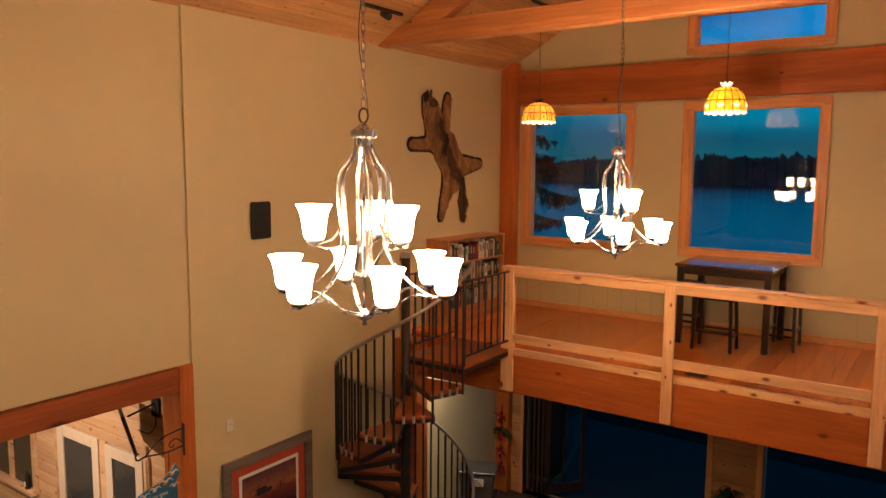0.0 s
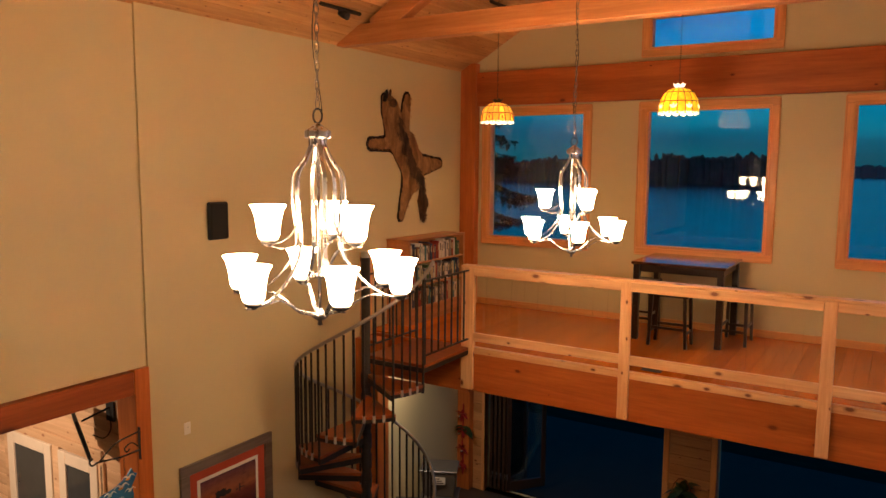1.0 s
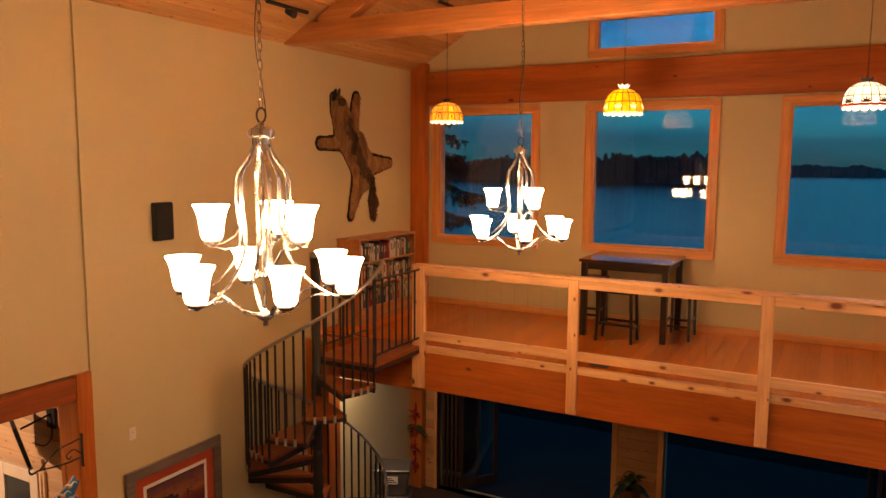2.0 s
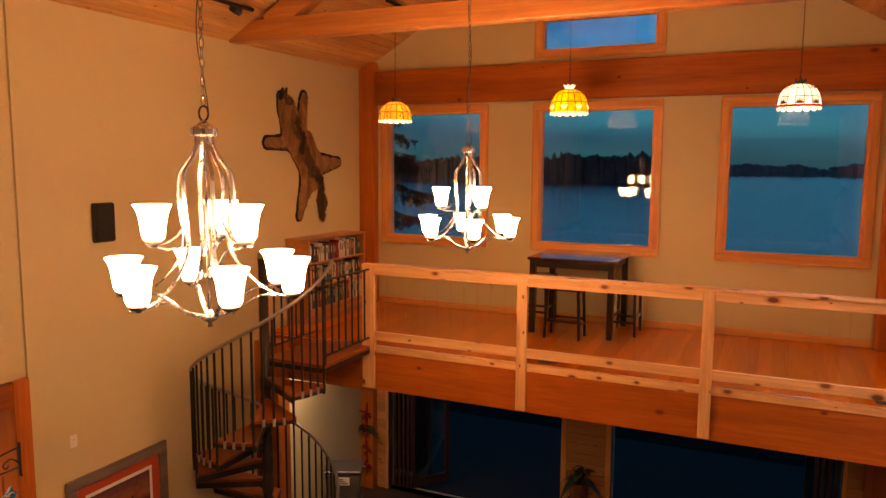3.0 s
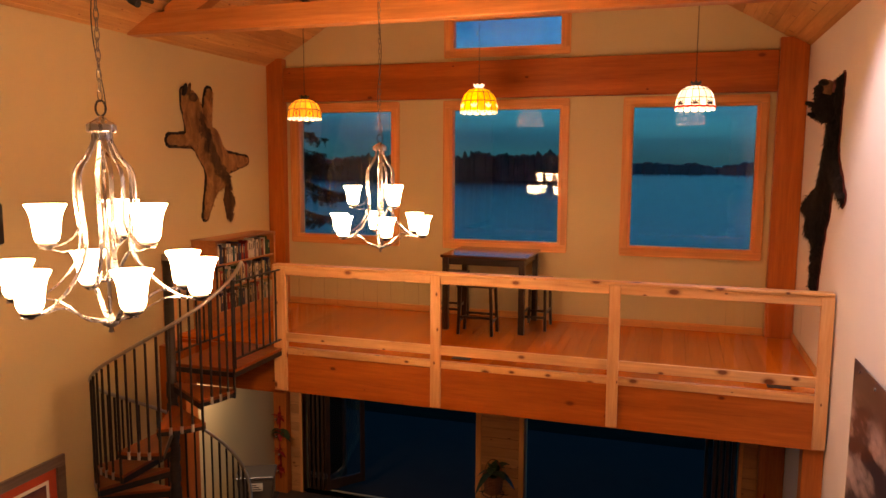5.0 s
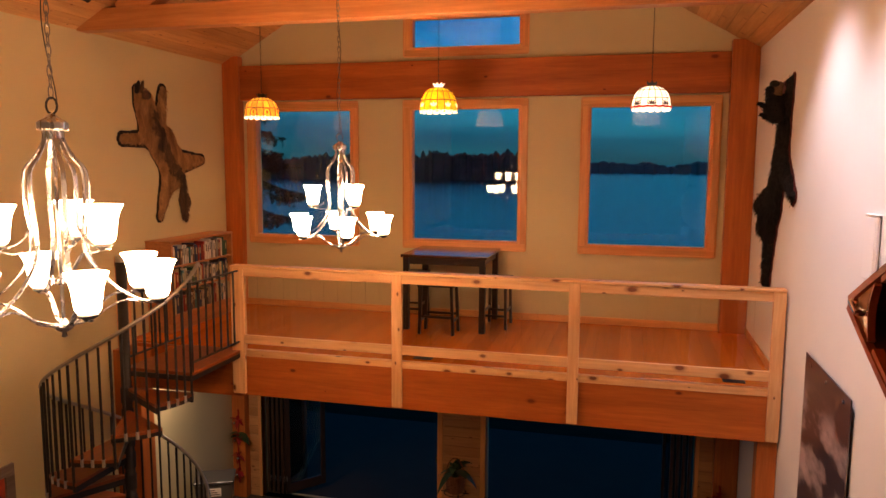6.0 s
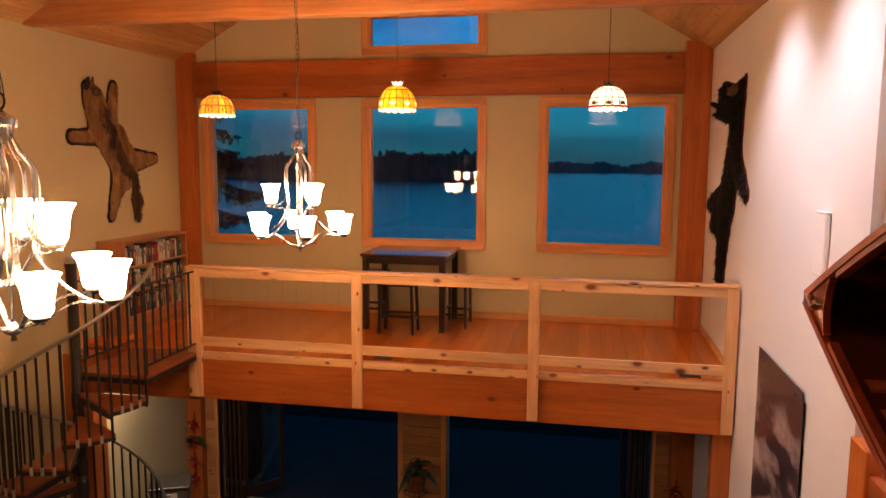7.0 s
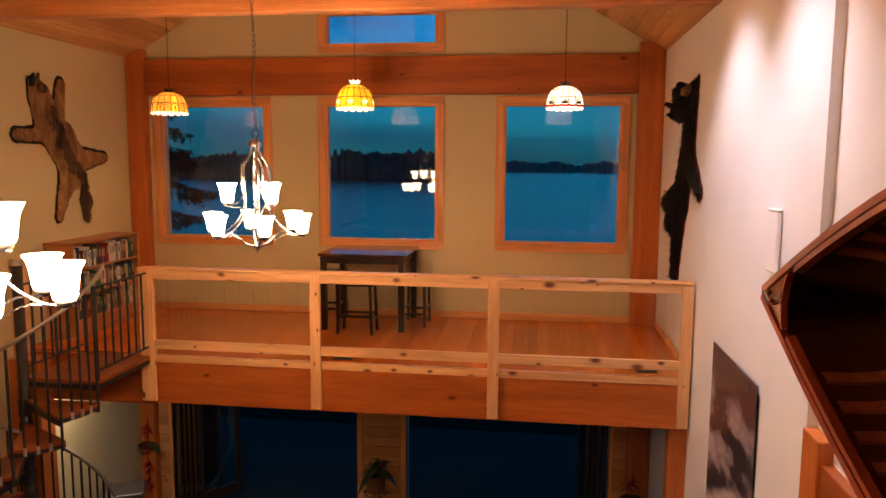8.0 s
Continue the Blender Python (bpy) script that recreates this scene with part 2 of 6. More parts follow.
def holed(xs0, xs1, z0, z1, holes, y0, y1, swap=False):
    """A wall with rectangular openings through it. holes: (a0, a1, z0, z1)."""
    bm = bmesh.new()
    ex = sorted({xs0, xs1, *[h[0] for h in holes], *[h[1] for h in holes]})
    for a, b in zip(ex, ex[1:]):
        cuts = sorted((h[2], h[3]) for h in holes if h[0] <= a and h[1] >= b)
        z = z0
        for c0, c1 in cuts + [(z1, z1)]:
            if c0 > z + 1e-6:
                if swap:
                    box(bm, y0, y1, a, b, z, c0)
                else:
                    box(bm, a, b, y0, y1, z, c0)
            z = c1
    return bm


def clip_to_roof(bm, lift=0.02):
    for sx in (-1, 1):
        n = Vector((sx * PITCH, 0, 1)).normalized()
        g = bm.verts[:] + bm.edges[:] + bm.faces[:]
        bmesh.ops.bisect_plane(bm, geom=g, plane_co=(XM, 0, EAVE + PITCH * (XR - XL) / 2 + lift), plane_no=n, clear_outer=True)


# openings of the window wall: glass sizes (x0, x1, z0, z1)
T = 0.085
WINDOWS = [(-5.344 + T, -3.655 - T, 3.94 + T, 5.94 - T), (-2.977 + T, -1.28 - T, 3.94 + T, 5.94 - T), (-0.57 + T, 1.115 - T, 3.94 + T, 5.94 - T),
           (-2.97 + T, -1.285 - T, 6.535 + T, 7.05)]
DOORS = [(-5.25, -2.48, 0.0, 2.42), (-1.78, 1.0, 0.0, 2.42)]

wall_far = structure("wall_north", holed(XL - 0.2, XR + 0.2, -0.2, 8.8, WINDOWS + DOORS, YF, YF + 0.2), WALL, "tan painted gable wall with three large windows", "wall")
bmw = bmesh.new()
bmw.from_mesh(wall_far.data)
clip_to_roof(bmw)
bmw.to_mesh(wall_far.data)
bmw.free()

# side walls: the far bay stands a little proud of the near one
bm = abox(XL - 0.25, XL, 4.06, YF, -0.2, EAVE + 0.1)
structure("wall_west", bm, WALL, "tan painted side wall beside the spiral stair", "wall")
bm = abox(XL - 0.25, XL - 0.025, YB, 4.06, 3.27, EAVE + 0.1)
structure("wall_west_near", bm, WALL, "tan painted wall above the timber header", "wall")
bm = abox(XL - 0.25, XL - 0.025, YB, 0.2, -0.2, 3.06)
structure("wall_west_low", bm, WALL, "tan painted wall below the timber header", "wall")
bm = abox(XR, XR + 0.25, 4.19, YF, -0.2, EAVE + 0.1)
structure("wall_east", bm, WALL_WHITE, "white painted side wall washed by spotlights", "wall")
bm = abox(XR + 0.06, XR + 0.25, YB, 4.19, 3.45, EAVE + 0.1)
structure("wall_east_near", bm, WALL_WHITE, "white painted side wall above the timber header", "wall")
bm = abox(XR + 0.06, XR + 0.25, YB, 0.5, -0.2, 3.2)
structure("wall_east_low", bm, WALL_WHITE, "white painted side wall below the header", "wall")
# unseen wall behind; dark brown keeps its reflection faint in the rail glass
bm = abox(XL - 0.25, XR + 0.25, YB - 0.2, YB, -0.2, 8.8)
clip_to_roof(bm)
structure("wall_south", bm, wood("unseen_dark_wall", (0.16, 0.07, 0.03), (0.24, 0.11, 0.05), "x", 0.5), "unseen wall closing the room, kept dark against glass reflections", "wall")
structure("floor", abox(XL - 5.0, XR + 3.0, YB - 0.2, YF + 0.15, -0.25, 0.0), DARK_FLOOR, "dark slate main floor", "floor")

# plank ceiling, boards running down the length of the room, each with its chamfer
bm = bmesh.new()
W = 0.135
slope = math.hypot(1, PITCH)
run = (XR - XL) / 2 + 0.3
for sx in (-1, 1):
    k = 0
    while k * W / slope < run:
        d0, d1 = k * W / slope, (k + 1) * W / slope
        lo, hi = XM + sx * (run - d0), XM + sx * (run - d1)
        n = Vector((-sx * PITCH, 0, -1)).normalized()
        zs = [EAVE + PITCH * ((XR - XL) / 2 - abs(q - XM)) for q in (lo, hi)]
        a, b = Vector((lo, 0, zs[0])), Vector((hi, 0, zs[1]))
        u = (b - a).normalized()
        prof = [a - n * 0.03, a - n * 0.007, a + u * 0.006, b - u * 0.002, b - n * 0.007, b - n * 0.03]
        r0 = [bm.verts.new((p.x, YB - 0.1, p.z)) for p in prof]
        r1 = [bm.verts.new((p.x, YF + 0.1, p.z)) for p in prof]
        for i in range(5):
            bm.faces.new((r0[i], r0[i + 1], r1[i + 1], r1[i]))
        k += 1
ceiling = structure("ceiling", bm, CEIL, "pine tongue-and-groove vaulted ceiling", "ceiling")
bm = bmesh.new()
for sx in (-1, 1):
    q = [(XM, 0, EAVE + PITCH * 3.6 + 0.04), (XM + sx * 4.1, 0, EAVE - PITCH * 0.5 + 0.04)]
    v = [bm.verts.new((x, y, z + dz)) for dz in (0, 0.25) for y in (YB - 0.4, YF + 0.5) for x, _, z in q]
    for f in ((0, 1, 3, 2), (4, 6, 7, 5), (0, 2, 6, 4), (1, 5, 7, 3), (0, 4, 5, 1), (2, 3, 7, 6)):
        bm.faces.new([v[i] for i in f])
structure("roof", bm, plain("roof_boarding", (0.1, 0.08, 0.07), 0.8), "dark roof over the vaulted ceiling", "roof")

# ---- timber frame ----
def beam(name, bm, material, label, category="beam"):
    return structure(name, bm, material, label, category)


beam("beam_north", abox(-5.42, 1.20, YF - 0.10, YF - 0.002, 5.975, 6.465, bevel=0.006), FIR, "reddish fir beam across the gable wall")
beam("post_north_west", abox(XL + 0.004, -5.42, YF - 0.14, YF - 0.002, LOFT, 6.60, bevel=0.006), FIR_Z, "reddish fir corner post", "post")
beam("post_north_east", abox(1.20, XR - 0.004, YF - 0.14, YF - 0.002, LOFT, 6.60, bevel=0.006), FIR_Z, "reddish fir corner post", "post")
beam("post_low_west", abox(XL + 0.004, -5.46, YF - 0.14, YF - 0.002, 0, 2.55, bevel=0.006), FIR_Z, "reddish fir corner post under the loft", "post")
beam("post_low_east", abox(1.23, XR - 0.004, YF - 0.14, YF - 0.002, 0, 2.55, bevel=0.006), FIR_Z, "reddish fir corner post under the loft", "post")
beam("post_loft_east", abox(1.335, XR - 0.004, RAIL_Y + 0.06, RAIL_Y + 0.24, 0, 2.47, bevel=0.006), FIR_Z, "reddish fir post carrying the loft", "post")
beam("header_west", abox(XL - 0.26, XL + 0.02, 0.0, 3.90, 3.045, 3.255, bevel=0.006), FIR_Y, "fir header beam over a wide opening")
beam("post_west", abox(XL - 0.26, XL + 0.02, 3.905, 4.06, 0, 3.27, bevel=0.006), FIR_Z, "fir post at the side of a wide opening", "post")
beam("post_east", abox(XR - 0.022, XR + 0.26, 3.955, 4.187, 0, 3.64, bevel=0.006), FIR_Z, "fir post at the side of a wide opening", "post")
beam("header_east", abox(XR, XR + 0.26, 0.3, 4.015, 3.22, 3.52, bevel=0.006), FIR_Y, "fir header beam over a wide opening")

# truss
TY = 6.72


def sloped(bm, x0, z0, x1, z1, y0, y1, h):
    """A timber in the plane of the truss from one top point to the other, h deep below it."""
    d = Vector((x1 - x0, 0, z1 - z0)).normalized()
    n = Vector((d.z, 0, -d.x)) if d.x > 0 else Vector((-d.z, 0, d.x))
    q = [Vector((x0, 0, z0)), Vector((x1, 0, z1)), Vector((x1, 0, z1)) + n * h, Vector((x0, 0, z0)) + n * h]
    v = [bm.verts.new((p.x, y, p.z)) for y in (y0, y1) for p in q]
    fs = [bm.faces.new([v[i] for i in f]) for f in ((0, 1, 2, 3), (7, 6, 5, 4), (0, 4, 5, 1), (1, 5, 6, 2), (2, 6, 7, 3), (3, 7, 4, 0))]
    bmesh.ops.bevel(bm, geom=list({e for f in fs for e in f.edges}), offset=0.006, segments=1, affect="EDGES")


truss = tagged(new("roof_truss"), "fir timber roof truss spanning the room", "truss", "", "structure")
part("tie_beam", abox(XL + 0.004, XR - 0.004, TY, TY + 0.17, 6.475, 6.70, bevel=0.008), TRUSSW, truss)
for sx in (-1, 1):
    bm = bmesh.new()
    e = XM + sx * 3.12
    sloped(bm, e, roof_z(e) - 0.03, XM + sx * 0.10, roof_z(XM + sx * 0.10) - 0.03, TY + 0.004, TY + 0.166, 0.25)
    part("rafter", bm, TRUSSW, truss)
    bm = bmesh.new()
    sloped(bm, XM + sx * 0.12, 6.75, XM + sx * 1.55, 7.50, TY + 0.03, TY + 0.14, 0.16)
    part("strut", bm, TRUSSW, truss)
part("king_post", abox(XM - 0.10, XM + 0.10, TY + 0.01, TY + 0.16, 6.70, 8.40, bevel=0.006), FIR_Z, truss)

# ---- window frames ----
def window(n, x0, x1, z0, z1):
    w = tagged(new("window_%d" % n), "fir-trimmed picture window looking over the lake at dusk", "window", "", "structure")
    y = YF
    for name, mat, b in (("casing", TRIM_X, (x0 - T, x1 + T, y - 0.022, y - 0.002, z1, z1 + T)),
                         ("casing", TRIM_X, (x0 - T, x1 + T, y - 0.022, y - 0.002, z0 - T, z0)),
                         ("casing", TRIM_Z, (x0 - T, x0, y - 0.022, y - 0.002, z0 + 0.001, z1 - 0.001)),
                         ("casing", TRIM_Z, (x1, x1 + T, y - 0.022, y - 0.002, z0 + 0.001, z1 - 0.001))):
        part(name, abox(*b, bevel=0.005), mat, w)
    for mat, b in ((TRIM_X, (x0 - T - 0.004, x1 + T + 0.004, y - 0.034, y - 0.002, z1 + T, z1 + T + 0.014)), (TRIM_X, (x0 - T - 0.004, x1 + T + 0.004, y - 0.034, y - 0.002, z0 - T - 0.014, z0 - T)),
                   (TRIM_Z, (x0 - T - 0.014, x0 - T, y - 0.034, y - 0.002, z0 - T, z1 + T)), (TRIM_Z, (x1 + T, x1 + T + 0.014, y - 0.034, y - 0.002, z0 - T, z1 + T)),
                   (TRIM_X, (x0 - 0.006, x1 + 0.006, y - 0.03, y - 0.023, z1 - 0.004, z1 + 0.012)), (TRIM_X, (x0 - 0.006, x1 + 0.006, y - 0.03, y - 0.023, z0 - 0.012, z0 + 0.004)),
                   (TRIM_Z, (x0 - 0.012, x0 + 0.004, y - 0.03, y - 0.023, z0 + 0.005, z1 - 0.005)), (TRIM_Z, (x1 - 0.004, x1 + 0.012, y - 0.03, y - 0.023, z0 + 0.005, z1 - 0.005))):
        part("bead", abox(*b, bevel=0.003), mat, w)
    j = 0.03
    for name, mat, b in (("jamb", TRIM_X, (x0, x1, y - 0.012, y + 0.12, z1 - j, z1)), ("jamb", TRIM_X, (x0, x1, y - 0.012, y + 0.12, z0, z0 + j)),
                         ("jamb", TRIM_Z, (x0, x0 + j, y - 0.012, y + 0.12, z0 + j, z1 - j)), ("jamb", TRIM_Z, (x1 - j, x1, y - 0.012, y + 0.12, z0 + j, z1 - j))):
        part(name, abox(*b, bevel=0.003), mat, w)
    g = part("pane", abox(x0 + j, x1 - j, y + 0.06, y + 0.066, z0 + j, z1 - j), GLASS, w, "clear pane reflecting the lamps")
    g.visible_shadow = False
    return w


for i, (a, b, c, d) in enumerate(WINDOWS):
    window(i + 1, a, b, c, d)

# ---- loft ----
structure("loft_deck", abox(XL, XR, RAIL_Y + 0.05, YF, 2.62, 2.975), WALL, "loft deck with a painted underside", "floor")
structure("fascia_west", abox(XL + 0.003, -4.16, RAIL_Y + 0.03, RAIL_Y + 0.07, 2.435, 2.975, bevel=0.004), FIR, "reddish fir fascia behind the stair landing", "fascia")
structure("fascia", abox(-4.16, 1.49, RAIL_Y, RAIL_Y + 0.045, 2.47, 2.925, bevel=0.005), FIR, "wide reddish fir fascia board of the loft", "fascia")
structure("fascia_cap", abox(-4.16, 1.49, RAIL_Y - 0.012, RAIL_Y + 0.058, 2.925, 2.997, bevel=0.003), PINE_X, "pale pine nosing along the loft edge", "trim")
structure("baseboard", abox(-5.42, 1.20, YF - 0.018, YF - 0.002, LOFT, LOFT + 0.09, bevel=0.004), TRIM_X, "fir baseboard under the windows", "baseboard")
structure("baseboard_east", abox(XR - 0.018, XR - 0.002, RAIL_Y + 0.1, YF - 0.15, LOFT, LOFT + 0.09, bevel=0.004), TRIM_X, "fir baseboard along the white wall", "baseboard")

rail = tagged(new("loft_railing"), "knotty pine loft railing with clear glass panels", "railing", "", "structure")
POSTS = [(-4.225, -4.07), (-2.335, -2.225), (-0.485, -0.375), (1.388, 1.498)]
for a, b in POSTS:
    p = part("post", abox(a, b, RAIL_Y - 0.055, RAIL_Y - 0.014, 2.50, 3.935, bevel=0.004), PINE_Z, rail)
    part("back_post", abox(a + 0.02, b - 0.02, RAIL_Y - 0.013, RAIL_Y + 0.05, 2.99, 3.92, bevel=0.003), PINE_Z, rail)
part("handrail", abox(-4.225, 1.498, RAIL_Y - 0.065, RAIL_Y + 0.065, 3.937, 3.965, bevel=0.006), PINE_X, rail)
for (_, a), (b, _) in zip(POSTS, POSTS[1:]):
    part("top_rail", abox(a + 0.001, b - 0.001, RAIL_Y - 0.05, RAIL_Y - 0.016, 3.845, 3.934, bevel=0.004), PINE_X, rail)
    part("bottom_rail", abox(a + 0.001, b - 0.001, RAIL_Y - 0.05, RAIL_Y - 0.016, 3.082, 3.180, bevel=0.004), PINE_X, rail)
    count = round((b - a) / 0.165)
    gw = (b - a + 0.02) / count
    strip = None
    for i in range(count):
        if strip is None:
            g = part("glass_strip", abox(0.003, gw - 0.003, -0.006, 0.0, 3.13, 3.90, bevel=0.0015), RAIL_GLASS, rail)
            strip = g.data
        else:
            g = new("glass_strip", strip)
            g.parent = rail
        g.location = (a - 0.01 + gw * i, RAIL_Y, 0)
        g.visible_shadow = False

# loft boards
loft_floor = tagged(new("loft_floor"), "varnished fir plank floor of the loft", "floor", "", "structure")
PW = 0.132
me_pl = None
x, k = XL + 0.01, 0
while x < XR - 0.02:
    w = min(PW, XR - 0.004 - x)
    if me_pl is None or w < PW:
        pl = part("plank", abox(0, w, RAIL_Y + 0.06, YF - 0.02, 2.976, LOFT, bevel=0.0018), FLOORING, loft_floor)
        if w == PW:
            me_pl = pl.data
    else:
        pl = new("plank", me_pl)
        pl.parent = loft_floor
    pl.location = (x, 0, 0)
    x += PW
    k += 1

# ---- lower doors: two wide folding-glass openings and the boarded pier between ----
FRAME = plain("dark_door_frame", (0.045, 0.022, 0.012), 0.4)


def boarded(name, x0, x1, z1, label):
    ob = tagged(new(name), label, "wall cladding", "", "structure")
    z = 0.0
    while z < z1 - 0.02:
        h = min(0.14, z1 - z)
        part("board", abox(x0, x1, YF - 0.02, YF - 0.002, z, z + h - 0.004, bevel=0.003), BOARDS_WARM, ob)
        z += 0.14
    return ob


boarded("cladding_pier", -2.40, -1.86, 2.55, "pale pine boards on the pier between the doors")
boarded("cladding_west", -5.455, -5.30, 2.55, "pale pine boards beside the folding doors")
boarded("cladding_east", 1.045, 1.225, 2.55, "pale pine boards beside the folding doors")
for i, x in enumerate((-5.30, -2.48, -1.858, 1.0)):
    structure("door_trim_%d" % (i + 1), abox(x, x + (0.05 if i in (0, 3) else 0.078), YF - 0.03, YF + 0.1, 0, 2.55, bevel=0.004), TRIM_Z, "fir door casing", "trim")


def folding_leaf(m, w, name="folding_door"):
    d = thing(name, m, "folded glass door leaf in a dark frame", "door", "folding glass doors")
    for nm, b in (("stile", (0, 0.07, -0.022, 0.022, 0.01, 2.38)), ("stile", (w - 0.07, w, -0.022, 0.022, 0.01, 2.38)),
                  ("top_rail", (0.07, w - 0.07, -0.02, 0.02, 2.28, 2.38)), ("bottom_rail", (0.07, w - 0.07, -0.02, 0.02, 0.01, 0.16))):
        part(nm, abox(*b, bevel=0.003), FRAME, d)
    g = part("pane", abox(0.07, w - 0.07, -0.004, 0.004, 0.16, 2.28), GLASS, d)
    g.visible_shadow = False
    for z in (0.25, 2.1):
        bm = bmesh.new()
        rod(bm, (0.0, -0.03, z - 0.05), (0.0, -0.03, z + 0.05), 0.012)
        part("hinge", bm, NICKEL, d, "bright hinge")
    return d


for k in range(4):
    folding_leaf(pose(-5.20 + 0.075 * k, YF + 0.10, 0, 0, 0, 88 - 1.5 * k), 0.68)
folding_leaf(pose(-4.93, YF + 0.12, 0, 0, 0, 52), 0.68)
for k in range(4):
    folding_leaf(pose(0.95 - 0.075 * k, YF + 0.10, 0, 0, 0, 92 + 1.5 * k), 0.68)

# ---- outdoors ----
n = Nodes("lake_water")
v = n.coords((0.02, 0.16, 1))
n.base((0.001, 0.028, 0.034), 0.15)
n.bump(n.noise(v, 3.0, 4), 0.5, 0.3)
WATER = n.mat
bm = bmesh.new()
s = 3000
for q in (((-s, 22), (s, 22), (s, s), (-s, s)),):
    bm.faces.new([bm.verts.new((a, b, -3.0)) for a, b in q])
structure("water", bm, WATER, "still lake at dusk", "lake")
# the dark of dusk is put into the near-black lawn colour
n = Nodes("lawn")
v = n.coords()
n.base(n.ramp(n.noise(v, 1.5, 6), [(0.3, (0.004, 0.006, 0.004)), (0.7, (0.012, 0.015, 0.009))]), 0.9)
bm = bmesh.new()
prof = [(-2500, -0.3), (9.9, -0.3), (13.6, -0.35), (18, -1.2), (24, -3.3)]
rows_ = [[bm.verts.new((x, y, z)) for x in (-2500, 2500)] for y, z in prof]
for a, b in zip(rows_, rows_[1:]):
    bm.faces.new((a[0], a[1], b[1], b[0]))
n.b.inputs["Specular IOR Level"].default_value = 0.02
structure("ground", bm, n.mat, "shore below the house, coloured near-black for dusk", "ground")
# terrace colour also carries the dusk darkness, to offset the sky's light
structure("deck", abox(-8.0, 4.0, YF + 0.22, 13.6, -0.24, -0.06, bevel=0.01), plain("dusk_dark_concrete", (0.013, 0.011, 0.008), 0.9, vary=0.2, scale=2), "terrace outside the folding doors, coloured near-black for dusk", "terrace")

# far shore: a ragged dark line of trees
rng = random.Random(4)
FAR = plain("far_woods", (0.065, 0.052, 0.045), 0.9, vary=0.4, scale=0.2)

# farther shore: distance haze is put into this paler, pinkish colour
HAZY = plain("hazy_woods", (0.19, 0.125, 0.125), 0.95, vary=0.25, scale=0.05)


def shore(name, x0, x1, y, low, high, step, seed, mat):
    rng = random.Random(seed)
    bm = bmesh.new()
    x = x0
    while x < x1:
        h = low + (high - low) * (0.42 + 0.40 * noise.noise((x * 0.045, y * 0.01, 2.0)) + 0.30 * noise.noise((x * 0.3, seed, 5.0)) + 0.34 * rng.random() ** 4)
        r = step * rng.uniform(0.9, 1.6)
        yy = y + rng.uniform(-2, 2)
        ring = [bm.verts.new((x + r * math.cos(a), yy + r * math.sin(a), -3.2)) for a in (0, 1.05, 2.1, 3.14, 4.2, 5.24)]
        mid = [bm.verts.new((x + 0.8 * r * math.cos(a), yy + 0.8 * r * math.sin(a), -3 + h * 0.87)) for a in (0, 1.05, 2.1, 3.14, 4.2, 5.24)]
        tip = bm.verts.new((x + rng.uniform(-1, 1), yy, -3 + h))
        for i in range(6):
            j = (i + 1) % 6
            bm.faces.new((ring[i], ring[j], mid[j], mid[i]))
            bm.faces.new((mid[i], mid[j], tip))
        x += step * 0.55
    return tagged(finish(bm, name, mat), "dark wooded far shore", "woods", "", "stuff")


shore("far_woods", -370, -41, 334, 8.0, 15.5, 1.3, 1, FAR)
shore("far_woods", -380, -34, 343, 8.0, 14.0, 3.0, 4, FAR)
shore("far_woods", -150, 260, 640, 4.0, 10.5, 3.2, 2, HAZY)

# ---- chandeliers ----
LAMP_GLASS = glow("lit_frosted_glass", (1.0, 0.63, 0.33), SHADE_GLOW)


LAMP_BULB = glow("lit_bulb", (1.0, 0.63, 0.33), BULB_GLOW)


CHAIN_METAL = metal("dark_nickel", (0.20, 0.18, 0.16), 0.4)


def chain(bm, x, y, z0, z1, r, step):
    k, z = 0, z0
    while z < z1:
        ring = [Vector((r * math.cos(a), 0, step * 0.72 * math.sin(a))) for a in (2 * math.pi * i / 8 for i in range(9))]
        t = Matrix.Translation((x, y, z)) @ Matrix.Rotation(radians(90 * (k % 2) + 20), 4, "Z")
        pts = [t @ p for p in ring]
        for a, b in zip(pts, pts[1:]):
            rod(bm, a, b, r * 0.25, 5)
        z += step
        k += 1


def shade_mesh():
    """A flared, softly squared bell of frosted glass, open above."""
    bm = bmesh.new()
    prof = [(0.010, 0.0), (0.042, 0.004), (0.050, 0.020), (0.054, 0.055), (0.059, 0.095), (0.068, 0.130), (0.083, 0.158), (0.080, 0.158),
            (0.065, 0.130), (0.056, 0.095), (0.051, 0.055), (0.046, 0.022), (0.010, 0.010)]
    sq = lambda a, k: 1 + 0.05 * (k / 12) * abs(math.cos(2 * a))
    r = lathe(bm, prof, 24, None, sq)
    cap(bm, r[0], True)
    cap(bm, r[-1])
    return bm


